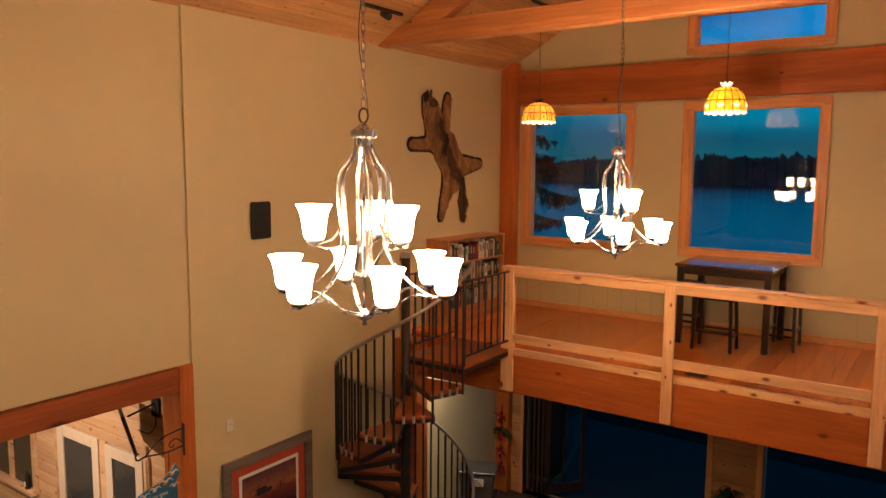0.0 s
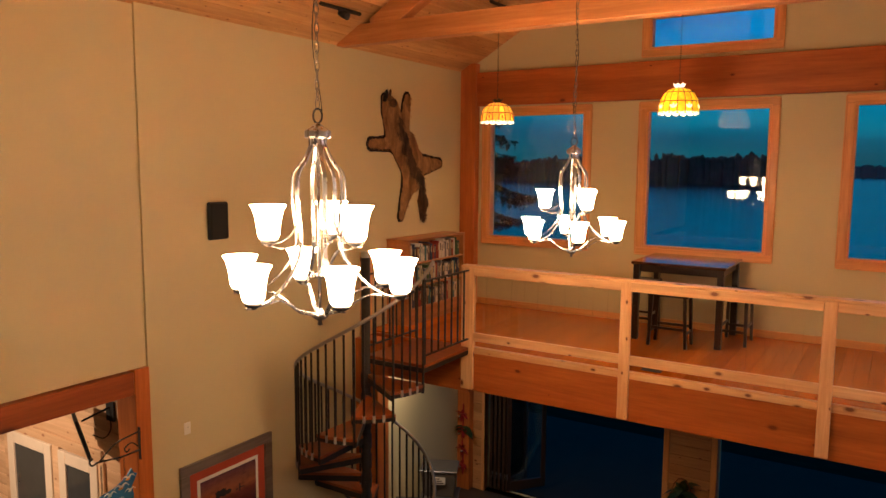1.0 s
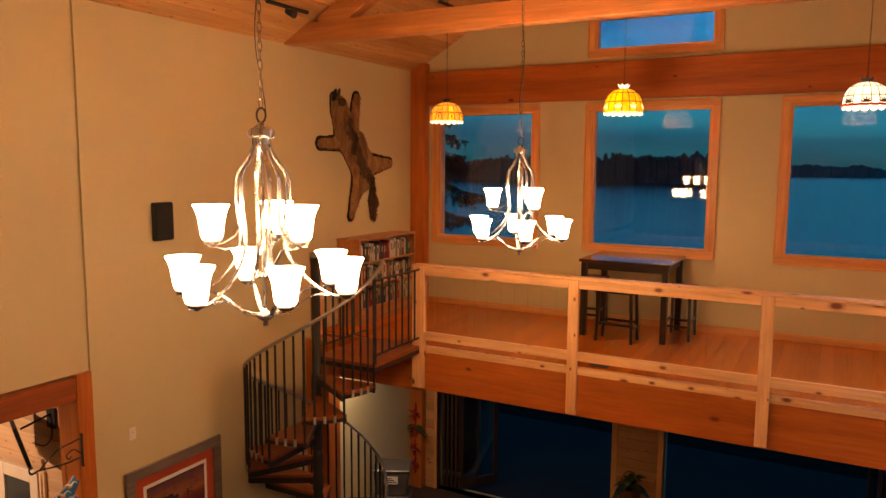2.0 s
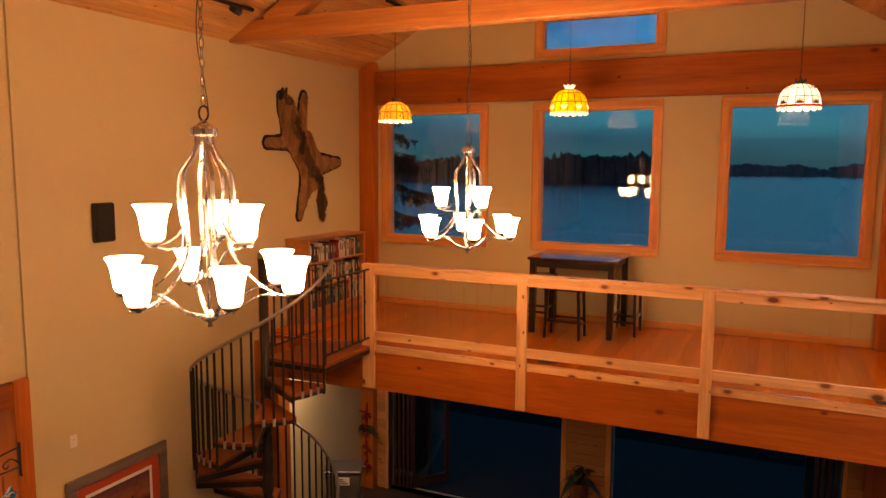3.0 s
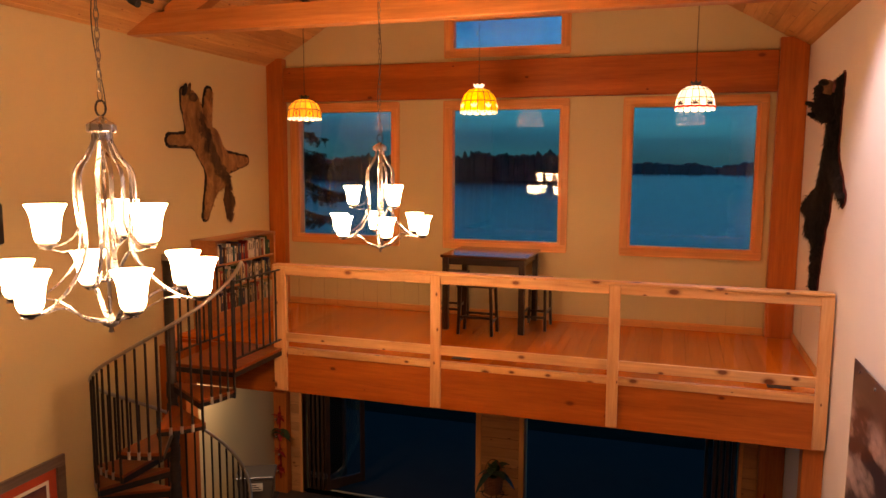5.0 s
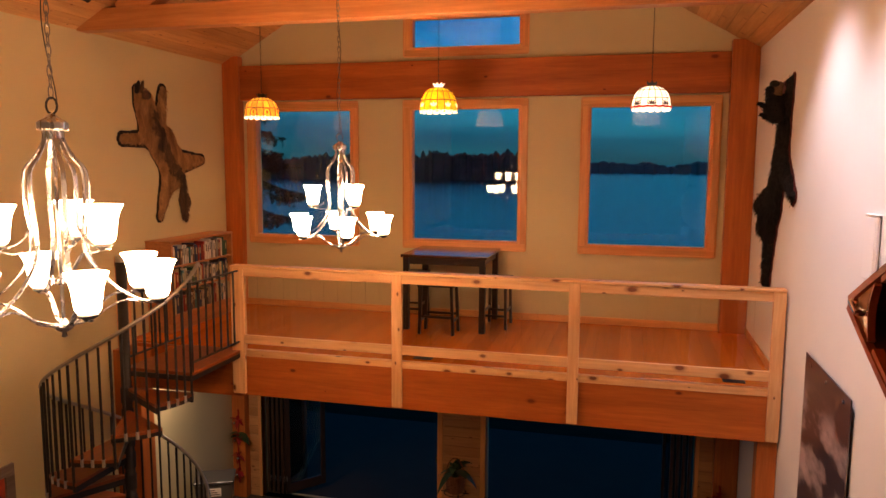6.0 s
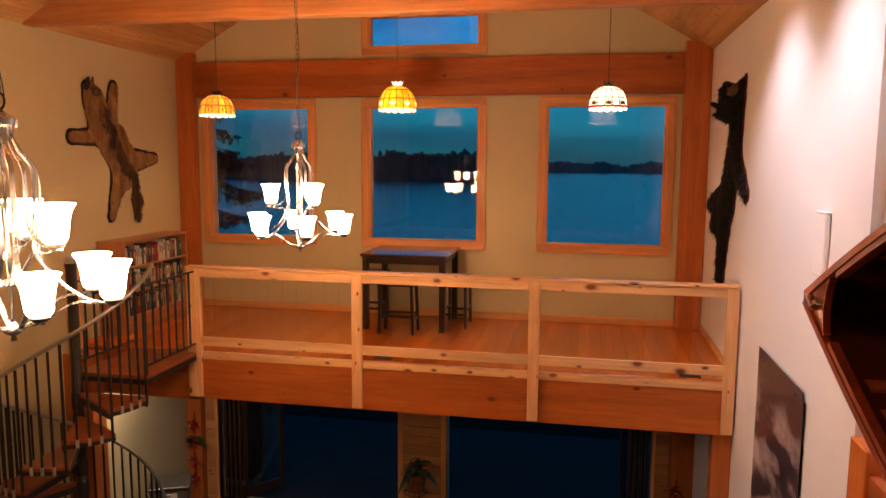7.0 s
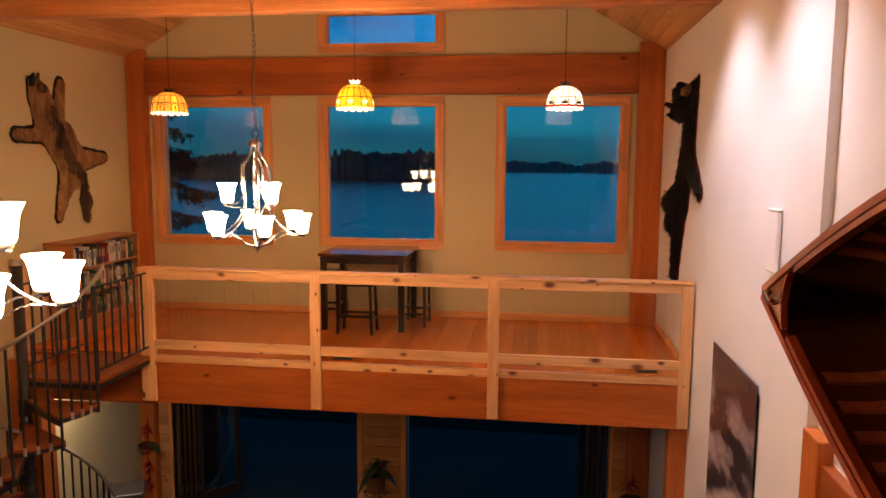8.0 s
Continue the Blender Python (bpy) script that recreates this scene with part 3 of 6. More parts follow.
def chandelier(m, low_turn, high_turn, label, bent=0.0):
    """Base of the empty at the lowest tip of the fixture."""
    c = thing("chandelier", m, label, "chandelier", "nine-light chandeliers")
    bm = bmesh.new()
    rr = lathe(bm, [(0.0, -0.022), (0.012, -0.018), (0.008, 0.0), (0.030, 0.012), (0.042, 0.026), (0.020, 0.040), (0.010, 0.06)], 16)
    part("finial", bm, NICKEL, c, "dark turned finial", True)
    bm = bmesh.new()
    rod(bm, (0, 0, 0.05), (0, 0, 0.80), 0.008, 10)
    part("stem", bm, NICKEL, c, "", True)
    bm = bmesh.new()
    lathe(bm, [(0.0, 0.815), (0.055, 0.815), (0.058, 0.822), (0.058, 0.846), (0.050, 0.852), (0.030, 0.864), (0.012, 0.880), (0.0, 0.884)], 24)
    part("crown", bm, NICKEL, c, "brushed nickel crown", False)
    bm = bmesh.new()
    lathe(bm, [(0.0, 0.20), (0.03, 0.20), (0.034, 0.21), (0.02, 0.225), (0.0, 0.23)], 16)
    part("collar", bm, NICKEL, c, "", True)
    bm = bmesh.new()
    ring = [Vector((0.026 * math.cos(a), 0, 0.912 + 0.032 * math.sin(a))) for a in (2 * math.pi * i / 14 for i in range(15))]
    for a, b in zip(ring, ring[1:]):
        rod(bm, a, b, 0.0045, 6)
    part("hanging_ring", bm, BLACK, c, "dark hanging ring")
    bm = bmesh.new()
    top = roof_z(m.translation.x) - m.translation.z - 0.05
    chain(bm, 0, 0, 0.965, top, 0.0095, 0.040)
    part("chain", bm, CHAIN_METAL, c, "dark nickel chain")
    bm = bmesh.new()
    sweep(bm, [(0.016 * math.sin(z * 9), 0.014 * math.cos(z * 7), z) for z in np.linspace(0.93, top, 70)], 0.0025, n=5)
    part("cord", bm, BLACK, c, "thin cord woven through the chain")
    shade = globe = None
    for tier, (n, turn, r, zs) in enumerate(((6, low_turn, 0.369, 0.137), (3, high_turn, 0.222, 0.375))):
        a_s = a_c = a_st = a_lo = None
        for k in range(n):
            rot = Matrix.Rotation(radians(turn + 360 * k / n - (bent if tier == 0 and k == 1 else 0)), 4, "Z")
            # strap: from the crown out over the shoulder, down, and out again to the cup
            if tier == 0:
                pts = [(0.036, 0.815), (0.040, 0.775), (0.072, 0.715), (0.112, 0.665), (0.121, 0.60), (0.116, 0.50), (0.104, 0.40), (0.118, 0.30), (0.19, 0.20), (0.28, 0.135), (r - 0.02, zs - 0.018), (r + 0.035, zs - 0.022)]
                pts2 = [(0.012, 0.035), (0.05, 0.035), (0.11, 0.052), (0.17, 0.095), (0.23, 0.125), (0.30, 0.122), (r, zs - 0.024)]
            else:
                pts = [(0.030, 0.812), (0.034, 0.775), (0.060, 0.715), (0.092, 0.66), (0.10, 0.59), (0.095, 0.50), (0.098, 0.44), (0.13, 0.39), (0.175, zs - 0.012), (r + 0.03, zs - 0.022)]
                pts2 = [(0.014, 0.215), (0.05, 0.235), (0.085, 0.29), (0.125, 0.335), (0.17, 0.335), (r, zs - 0.024)]
            for nm, pp in (("strap", pts), ("arm", pts2)):
                bm = bmesh.new()
                sweep(bm, smooth_line([(p[0], 0, p[1]) for p in pp], 5), 0.006, 0.018, up=(0, 1, 0))
                ref = a_st if nm == "strap" else a_lo
                if ref is None:
                    o = part(nm, bm, NICKEL, c)
                    if nm == "strap":
                        a_st = o.data
                    else:
                        a_lo = o.data
                else:
                    bm.free()
                    o = new(nm, ref)
                    o.parent = c
                o.matrix_basis = rot
            place = rot @ Matrix.Translation((r, 0, zs))
            if a_c is None:
                bm = bmesh.new()
                q = lathe(bm, [(0.0, -0.03), (0.012, -0.028), (0.022, -0.018), (0.034, -0.012), (0.036, -0.004), (0.030, 0.0), (0.0, 0.001)], 16)
                o = part("cup", bm, BLACK, c, "dark cup under the shade", True)
                a_c = o.data
            else:
                o = new("cup", a_c)
                o.parent = c
            o.matrix_basis = place
            if shade is None:
                o = part("shade", shade_mesh(), LAMP_GLASS, c, "lit frosted glass bell shade", True)
                shade = o.data
            else:
                o = new("shade", shade)
                o.parent = c
                o["label"] = "lit frosted glass bell shade"
            if globe is None:
                bm = bmesh.new()
                lathe(bm, [(0.0, 0.03), (0.014, 0.035), (0.022, 0.06), (0.020, 0.085), (0.0, 0.098)], 12)
                g = part("bulb", bm, LAMP_BULB, c, "bright bulb in the shade", True)
                globe = g.data
            else:
                g = new("bulb", globe)
                g.parent = c
                g["label"] = "bright bulb in the shade"
            g.matrix_basis = place
            o.matrix_basis = place @ Matrix.Rotation(radians(45), 4, "Z") @ Matrix.Translation((0, 0, 0.002)) @ Matrix.Diagonal((0.93, 0.93, 0.95, 1))
    return c


chandelier(pose(-2.15, 2.44, 4.415), 25, -4, "large nine-light brushed nickel chandelier with glowing bell shades", 11.0)
chandelier(pose(-2.22, 5.56, 4.395), 0.0, -38, "nine-light brushed nickel chandelier hanging before the lake windows")


# ---- stained-glass pendants over the loft ----
LEAD = plain("lead_came", (0.03, 0.02, 0.015), 0.45)
BULB = glow("bulb", (1.0, 0.64, 0.34), 380.0)
AMBER_BULB = glow("amber_bulb", (1.0, 0.58, 0.20), 430.0)


def glass_pane(name, c, strength):
    n = Nodes(name)
    v = n.coords(random_shift=True)
    f = n.noise(v, 14.0, 3)
    col = n.mix(n.ramp(f, [(0.3, (0, 0, 0)), (0.7, (1, 1, 1))]), tuple(k * 0.6 for k in c), c)
    n.base(col, 0.25)
    n.link(col, n.b.inputs["Emission Color"])
    n.b.inputs["Emission Strength"].default_value = strength
    return n.mat


def pendant(m, radius, height, upper, lower, rim, crown, label, cols=16, leaves=3, big=1.0, band=False):
    p = thing("pendant_lamp", m, label, "pendant lamp", "stained glass pendants")
    dome = lambda t: (radius * (0.16 + 0.84 * math.sin(t * math.pi / 2) ** 0.85), height * (1 - t ** 1.9))
    rows = [(0.0, 0.42), (0.42, 0.74), (0.74, 1.0)]
    for ri, (t0, t1) in enumerate(rows):
        me = None
        for k in range(cols):
            if me is None:
                bm = bmesh.new()
                da = math.pi / cols * 0.94
                grid = []
                for s in range(4):
                    t = t0 + (t1 - t0) * (0.03 + 0.94 * s / 3)
                    r, z = dome(t)
                    grid.append([(r * math.cos(a), r * math.sin(a), z) for a in (-da, 0, da)])
                vs = [[bm.verts.new(q) for q in g] for g in grid]
                if ri == 2:
                    vs[-1][0].co.z += 0.006
                    vs[-1][2].co.z += 0.006
                    vs[-1][1].co.z -= 0.010
                for a, b in zip(vs, vs[1:]):
                    for i in range(2):
                        bm.faces.new((a[i], a[i + 1], b[i + 1], b[i]))
                bmesh.ops.solidify(bm, geom=bm.faces[:], thickness=0.003)
                o = part("pane", bm, (upper, upper, lower)[ri], p)
                me = o.data
            else:
                o = new("pane", me)
                o.parent = p
            o.matrix_basis = Matrix.Rotation(2 * math.pi * k / cols, 4, "Z")
    bm = bmesh.new()
    for k in range(cols):
        a = 2 * math.pi * (k + 0.5) / cols
        sweep(bm, [(dome(t)[0] * math.cos(a), dome(t)[0] * math.sin(a), dome(t)[1]) for t in np.linspace(0, 1, 9)], 0.0042, n=5)
    for t in (0.0, 0.42, 0.74):
        r, z = dome(t)
        sweep(bm, [(r * math.cos(a), r * math.sin(a), z) for a in np.linspace(0, 2 * math.pi, cols * 2 + 1)], 0.0046, n=5)
    part("leading", bm, LEAD, p, "dark lead lines between the panes")
    # motif: leaf shapes set on the lower row
    me = None
    for k in range(0, cols, 2):
        if me is None:
            bm = bmesh.new()
            r, z = dome(0.86)
            for tilt in {1: (0,), 3: (-0.75, 0, 0.75), 5: (-1.2, -0.6, 0, 0.6, 1.2)}[leaves]:
                q = Matrix.Translation((r + 0.009, 0, z - 0.03)) @ Matrix.Rotation(tilt, 4, "X") @ Matrix.Rotation(-0.15, 4, "Y")
                slim = 0.62 if leaves == 5 else 1.0
                leaf = [(0, 0, 0), (0.002, 0.013 * big, 0.018 * big), (0.002, 0.010 * big, 0.042 * big), (0, 0, 0.058 * big), (0.002, -0.010 * big, 0.042 * big), (0.002, -0.013 * big, 0.018 * big)]
                bm.faces.new([bm.verts.new(q @ Vector((v[0], v[1] * slim, v[2]))) for v in leaf])
            bmesh.ops.solidify(bm, geom=bm.faces[:], thickness=0.002)
            o = part("motif", bm, rim, p, "leaf motif in darker glass")
            me = o.data
        else:
            o = new("motif", me)
            o.parent = p
        o.matrix_basis = Matrix.Rotation(2 * math.pi * (k + 0.0) / cols, 4, "Z")
    # pale scallops along the rim
    me = None
    for k in range(cols):
        if me is None:
            bm = bmesh.new()
            r, z = dome(1.0)
            da = math.pi / cols * 0.92
            lo = [bm.verts.new((r * math.cos(da * u) + 0.001, r * math.sin(da * u), z - 0.004 - 0.024 * math.sqrt(max(0.0, 1 - u * u)))) for u in np.linspace(1, -1, 9)]
            hi = [bm.verts.new((r * math.cos(da * u) + 0.001, r * math.sin(da * u), z + 0.004)) for u in (-1, 1)]
            bm.faces.new(lo + hi)
            bmesh.ops.solidify(bm, geom=bm.faces[:], thickness=0.002)
            o = part("scallop", bm, CREAM, p)
            me = o.data
        else:
            o = new("scallop", me)
            o.parent = p
        o.matrix_basis = Matrix.Rotation(2 * math.pi * k / cols, 4, "Z")
    if leaves == 1:
        # arched lead round every oval
        bm = bmesh.new()
        for k in range(0, cols, 2):
            pts = []
            for u in np.linspace(-1, 1, 11):
                t = 1.0 - 0.235 * math.sqrt(1 - u * u)
                a = 2 * math.pi * k / cols + u * math.pi / cols * 1.25
                pts.append(((dome(t)[0] + 0.002) * math.cos(a), (dome(t)[0] + 0.002) * math.sin(a), dome(t)[1]))
            sweep(bm, pts, 0.0042, n=5)
        part("arches", bm, LEAD, p, "arched lead lines along the rim")
    if band:
        bm = bmesh.new()
        r, z = dome(1.0)
        sweep(bm, [((r + 0.009) * math.cos(a), (r + 0.009) * math.sin(a), z + 0.014 - 0.006 * abs(math.cos(a * cols / 2))) for a in np.linspace(0, 2 * math.pi, cols * 6 + 1)], 0.005, 0.022, up=(0, 0, 1))
        part("rim_band", bm, RED_BAND, p, "scalloped dark red rim")
    # crown of little petals and the cap
    bm = bmesh.new()
    for k in range(8):
        a = 2 * math.pi * k / 8
        q = Matrix.Rotation(a, 4, "Z") @ Matrix.Translation((radius * 0.15, 0, height)) @ Matrix.Rotation(radians(38), 4, "Y")
        bm.faces.new([bm.verts.new(q @ Vector(v)) for v in ((0, -0.016, 0), (0, 0.016, 0), (0, 0.026, 0.035), (0, 0, 0.068), (0, -0.026, 0.035))])
    bmesh.ops.solidify(bm, geom=bm.faces[:], thickness=0.002)
    part("crown", bm, crown, p, "petalled glass crown")
    bm = bmesh.new()
    lathe(bm, [(0.0, height + 0.045), (0.018, height + 0.04), (0.03, height + 0.015), (radius * 0.17, height - 0.002), (0.0, height - 0.004)], 14)
    part("cap", bm, LEAD, p)
    bm = bmesh.new()
    lathe(bm, [(0.0, 0.05), (0.022, 0.06), (0.030, 0.085), (0.024, 0.115), (0.014, 0.14), (0.0, 0.145)], 14)
    part("bulb", bm, BULB if band else AMBER_BULB, p, "glowing bulb", True)
    bm = bmesh.new()
    chain(bm, 0, 0, height + 0.05, roof_z(m.translation.x) - m.translation.z - 0.03, 0.007, 0.022)
    part("chain", bm, LEAD, p)
    return p


AMBER = glass_pane("amber_glass", (1.0, 0.47, 0.05), AMBER_GLOW * 0.78)
AMBER2 = glass_pane("deep_amber_glass", (1.0, 0.43, 0.035), AMBER_GLOW * 0.9)
YELLOW = glass_pane("yellow_glass", (1.0, 0.52, 0.015), AMBER_GLOW)
CREAM = glass_pane("cream_glass", (1.0, 0.86, 0.64), AMBER_GLOW * 1.5)
RED_BAND = glass_pane("red_band_glass", (0.6, 0.03, 0.012), 0.4)
RED_GL = glass_pane("red_glass", (0.30, 0.02, 0.01), 0.14)
SMOKE_GL = glass_pane("smoke_glass", (0.10, 0.06, 0.045), 0.10)
GREEN_GL = glass_pane("leaf_glass", (1.0, 0.82, 0.42), AMBER_GLOW * 1.6)
pendant(pose(-4.42, 8.38, 5.665), 0.213, 0.235, AMBER, AMBER2, RED_GL, LEAD, "amber stained-glass pendant lamp on a chain, lit", leaves=1, big=0.8)
pendant(pose(-2.10, 8.22, 5.70), 0.213, 0.260, YELLOW, YELLOW, GREEN_GL, CREAM, "yellow stained-glass pendant lamp with leaf motif, lit")
pendant(pose(0.25, 8.25, 5.70), 0.203, 0.230, CREAM, CREAM, SMOKE_GL, LEAD, "white stained-glass pendant lamp with dark leaf motifs, lit", leaves=5, big=1.05, band=True)

# ---- spiral stair ----
PX, PY, SR = -4.885, 6.245, 0.775
STEP_Z, STEP_A = 0.2305, 30.0
GREY = metal("satin_steel", (0.42, 0.41, 0.40), 0.35)
SLEEVE = plain("grey_sleeve", (0.32, 0.31, 0.30), 0.4)
stair = thing("spiral_staircase", pose(PX, PY, 0), "black steel spiral staircase with reddish wooden treads", "staircase")
bm = bmesh.new()
rr = lathe(bm, [(0.050, 0.0), (0.050, 4.10)], 24)
cap(bm, rr[-1])
part("pole", bm, BLACK, stair, "thick black centre pole", True)
bm = bmesh.new()
rr = lathe(bm, [(0.053, 4.10), (0.053, 4.15), (0.046, 4.165), (0.0, 4.167)], 24)
part("pole_cap", bm, GREY, stair, "grey pole cap")


def sector(bm, r0, r1, a0, a1, z0, z1, n=6):
    top, bot = [], []
    for z, out in ((z1, top), (z0, bot)):
        for i in range(n + 1):
            a = radians(a0 + (a1 - a0) * i / n)
            out.append((bm.verts.new((r0 * math.cos(a), r0 * math.sin(a), z)), bm.verts.new((r1 * math.cos(a), r1 * math.sin(a), z))))
    for i in range(n):
        bm.faces.new((top[i][0], top[i][1], top[i + 1][1], top[i + 1][0]))
        bm.faces.new((bot[i][0], bot[i + 1][0], bot[i + 1][1], bot[i][1]))
        bm.faces.new((top[i][1], bot[i][1], bot[i + 1][1], top[i + 1][1]))
        bm.faces.new((top[i][0], top[i + 1][0], bot[i + 1][0], bot[i][0]))
    for i in (0, n):
        q = (top[i][0], bot[i][0], bot[i][1], top[i][1])
        bm.faces.new(q if i == 0 else q[::-1])


def at_angle(r, a):
    return r * math.cos(radians(a)), r * math.sin(radians(a))


RAIL_H = 0.965
tread_me = brk_me = None
bal_me = {}


def baluster(x, y, z0, z1, r=0.0115, label=""):
    key = (round(z1 - z0, 2), r)
    if key not in bal_me:
        bm = bmesh.new()
        rod(bm, (0, 0, 0), (0, 0, z1 - z0), r, 8)
        o = part("baluster", bm, BLACK, stair)
        bal_me[key] = o.data
    else:
        o = new("baluster", bal_me[key])
        o.parent = stair
    o.location = (x, y, z0)
    return o


sleeve_me = None
for k in range(1, 13):
    zt = LOFT + 0.036 - k * (STEP_Z + 0.003)
    a1 = -STEP_A * (k - 1)
    a0 = a1 - STEP_A - 3
    rot = Matrix.Rotation(radians(a0), 4, "Z") @ Matrix.Translation((0, 0, 0))
    if tread_me is None:
        bm = bmesh.new()
        sector(bm, 0.06, SR, 0, STEP_A + 4, -0.03, 0.0, 6)
        t = part("tread", bm, TREAD, stair, "reddish varnished wooden tread")
        tread_me = t.data
        bm = bmesh.new()
        w = STEP_A + 4
        for a in (1.0, w - 1.0):
            x, y = at_angle(1, a)
            box(bm, 0.05, SR - 0.01, -0.007, 0.007, -0.095, -0.031, m=Matrix.Rotation(radians(a), 4, "Z"))
        sector(bm, SR - 0.012, SR - 0.002, 0, w, -0.07, -0.031, 6)
        rr = lathe(bm, [(0.060, -0.16), (0.060, 0.0)], 18)
        b = part("bracket", bm, BLACK, t, "black steel tread bracket")
        brk_me = b.data
    else:
        t = new("tread", tread_me)
        t.parent = stair
        t["label"] = "reddish varnished wooden tread"
        b = new("bracket", brk_me)
        b.parent = t
    t.matrix_basis = Matrix.Translation((0, 0, zt)) @ rot
    # corner baluster reaching down to the tread below, then three on the tread with grey sleeves
    for j in range(4):
        a = a1 - 1 - j * STEP_A / 4
        x, y = at_angle(SR - 0.004, a)
        rail_z = LOFT + RAIL_H + (a / STEP_A) * STEP_Z - 0.02
        if rail_z - zt > 1.5:
            continue
        if j == 0:
            baluster(x, y, zt - 0.09, rail_z, 0.0135)
        else:
            baluster(x, y, zt - 0.06, rail_z)
            if sleeve_me is None:
                bm = bmesh.new()
                rod(bm, (0, 0, 0), (0, 0, 0.075), 0.016, 10)
                o = part("sleeve", bm, SLEEVE, stair, "grey sleeve at a baluster foot")
                sleeve_me = o.data
            else:
                o = new("sleeve", sleeve_me)
                o.parent = stair
                o["label"] = "grey sleeve at a baluster foot"
            o.location = (x, y, zt - 0.065)
bm = bmesh.new()
pts = []
for a in np.arange(16, -357, -5):
    x, y = at_angle(SR - 0.004, a)
    pts.append((x, y, LOFT + RAIL_H + (a / STEP_A) * STEP_Z))
sweep(bm, pts, 0.019, n=10)
part("handrail", bm, GREY, stair, "smooth grey handrail", True)
# landing: a square platform between the pole and the loft edge
LX0, LX1, LY0, LY1 = -0.02, 0.76, 0.02, RAIL_Y + 0.02 - PY
part("landing", abox(LX0, LX1, LY0, LY1, LOFT - 0.032, LOFT + 0.002, bevel=0.004), TREAD, stair, "reddish wooden landing platform")
bm = bmesh.new()
box(bm, LX0, LX1, LY0 + 0.0, LY0 + 0.012, LOFT - 0.085, LOFT - 0.034)
box(bm, LX1 - 0.012, LX1, LY0 + 0.014, LY1, LOFT - 0.085, LOFT - 0.034)
box(bm, LX0, LX0 + 0.012, LY0 + 0.014, LY1, LOFT - 0.085, LOFT - 0.034)
part("landing_frame", bm, BLACK, stair, "black steel landing frame")
for sx, x in ((0, LX0 + 0.012), (1, LX1 - 0.012)):
    for nm, z in (("landing_rail", LOFT + 0.905), ("landing_rail", LOFT + 0.10), ("landing_rail", LOFT + 0.66)):
        if z > LOFT + 0.5 and z < LOFT + 0.8:
            continue
        part(nm, abox(x - 0.014, x + 0.014, LY0 + 0.02, LY1 - 0.01, z - 0.008, z + 0.008, bevel=0.002), BLACK, stair)
    n = 8
    for i in range(n):
        y = LY0 + 0.03 + (LY1 - LY0 - 0.06) * i / (n - 1)
        z0 = LOFT - 0.08 if i in (0, n - 1) else LOFT + 0.10
        baluster(x, y, z0, LOFT + 0.905, 0.0125 if i == 0 else 0.0115)

# ---- counter table and stools on the loft ----
ESP = wood("espresso_wood", (0.012, 0.005, 0.0035), (0.026, 0.011, 0.007), "x", 0.28, coat=0.3)
BURL = wood("table_top_veneer", (0.05, 0.018, 0.010), (0.10, 0.04, 0.02), "x", 0.16, coat=0.5)
table = thing("counter_table", pose(-2.155, 9.17, LOFT), "dark square counter-height wooden table below the windows", "table")
tw, td, th = 0.55, 0.50, 0.965
part("tabletop", abox(-tw, tw, -td, td, th - 0.035, th, bevel=0.006), BURL, table, "glossy dark top reflecting the dusk sky")
for sx in (-1, 1):
    for sy in (-1, 1):
        x, y = sx * (tw - 0.06), sy * (td - 0.06)
        part("leg", abox(x - 0.036, x + 0.036, y - 0.036, y + 0.036, 0, th - 0.036, bevel=0.004), ESP, table)
    part("apron", abox(sx * (tw - 0.06) - 0.01, sx * (tw - 0.06) + 0.01, -td + 0.10, td - 0.10, th - 0.125, th - 0.037, bevel=0.002), ESP, table)
for sy in (-1, 1):
    part("apron", abox(-tw + 0.10, tw - 0.10, sy * (td - 0.06) - 0.01, sy * (td - 0.06) + 0.01, th - 0.125, th - 0.037, bevel=0.002), ESP, table)


def stool(m, label):
    s = thing("counter_stool", m, label, "stool", "stools at the counter table")
    w, d, h = 0.215, 0.145, 0.64
    v = []
    bm = bmesh.new()
    nx = 8
    for i in range(nx + 1):
        x = -w - 0.02 + (2 * w + 0.04) * i / nx
        dip = 0.018 * (1 - (x / (w + 0.02)) ** 2)
        v.append([bm.verts.new((x, y, z)) for y, z in ((-d - 0.02, h - 0.045), (d + 0.02, h - 0.045), (d + 0.02, h - dip), (-d - 0.02, h - dip))])
    for a, b in zip(v, v[1:]):
        for j in range(4):
            bm.faces.new((a[j], a[(j + 1) % 4], b[(j + 1) % 4], b[j]))
    cap(bm, v[0], True)
    cap(bm, v[-1])
    part("seat", bm, ESP, s, "saddle-shaped dark seat")
    for sx in (-1, 1):
        for sy in (-1, 1):
            bm = bmesh.new()
            sweep(bm, [(sx * w, sy * d, 0), (sx * (w - 0.025), sy * (d - 0.012), h - 0.046)], 0.034, 0.034, up=(0, 1, 0))
            part("leg", bm, ESP, s)
        part("stretcher", abox(sx * (w - 0.008) - 0.01, sx * (w - 0.008) + 0.01, -d + 0.016, d - 0.016, 0.155, 0.185, bevel=0.002), ESP, s)
    for sy in (-1, 1):
        part("stretcher", abox(-w + 0.022, w - 0.022, sy * (d - 0.006) - 0.01, sy * (d - 0.006) + 0.01, 0.205, 0.235, bevel=0.002), ESP, s)
    return s


stool(pose(-2.20, 8.66, LOFT), "dark wooden saddle stool drawn out before the table")
stool(pose(-1.56, 9.22, LOFT, 0, 0, 90), "dark wooden saddle stool at the end of the table")
stool(pose(-2.74, 9.38, LOFT, 0, 0, 90), "dark wooden saddle stool half under the table")

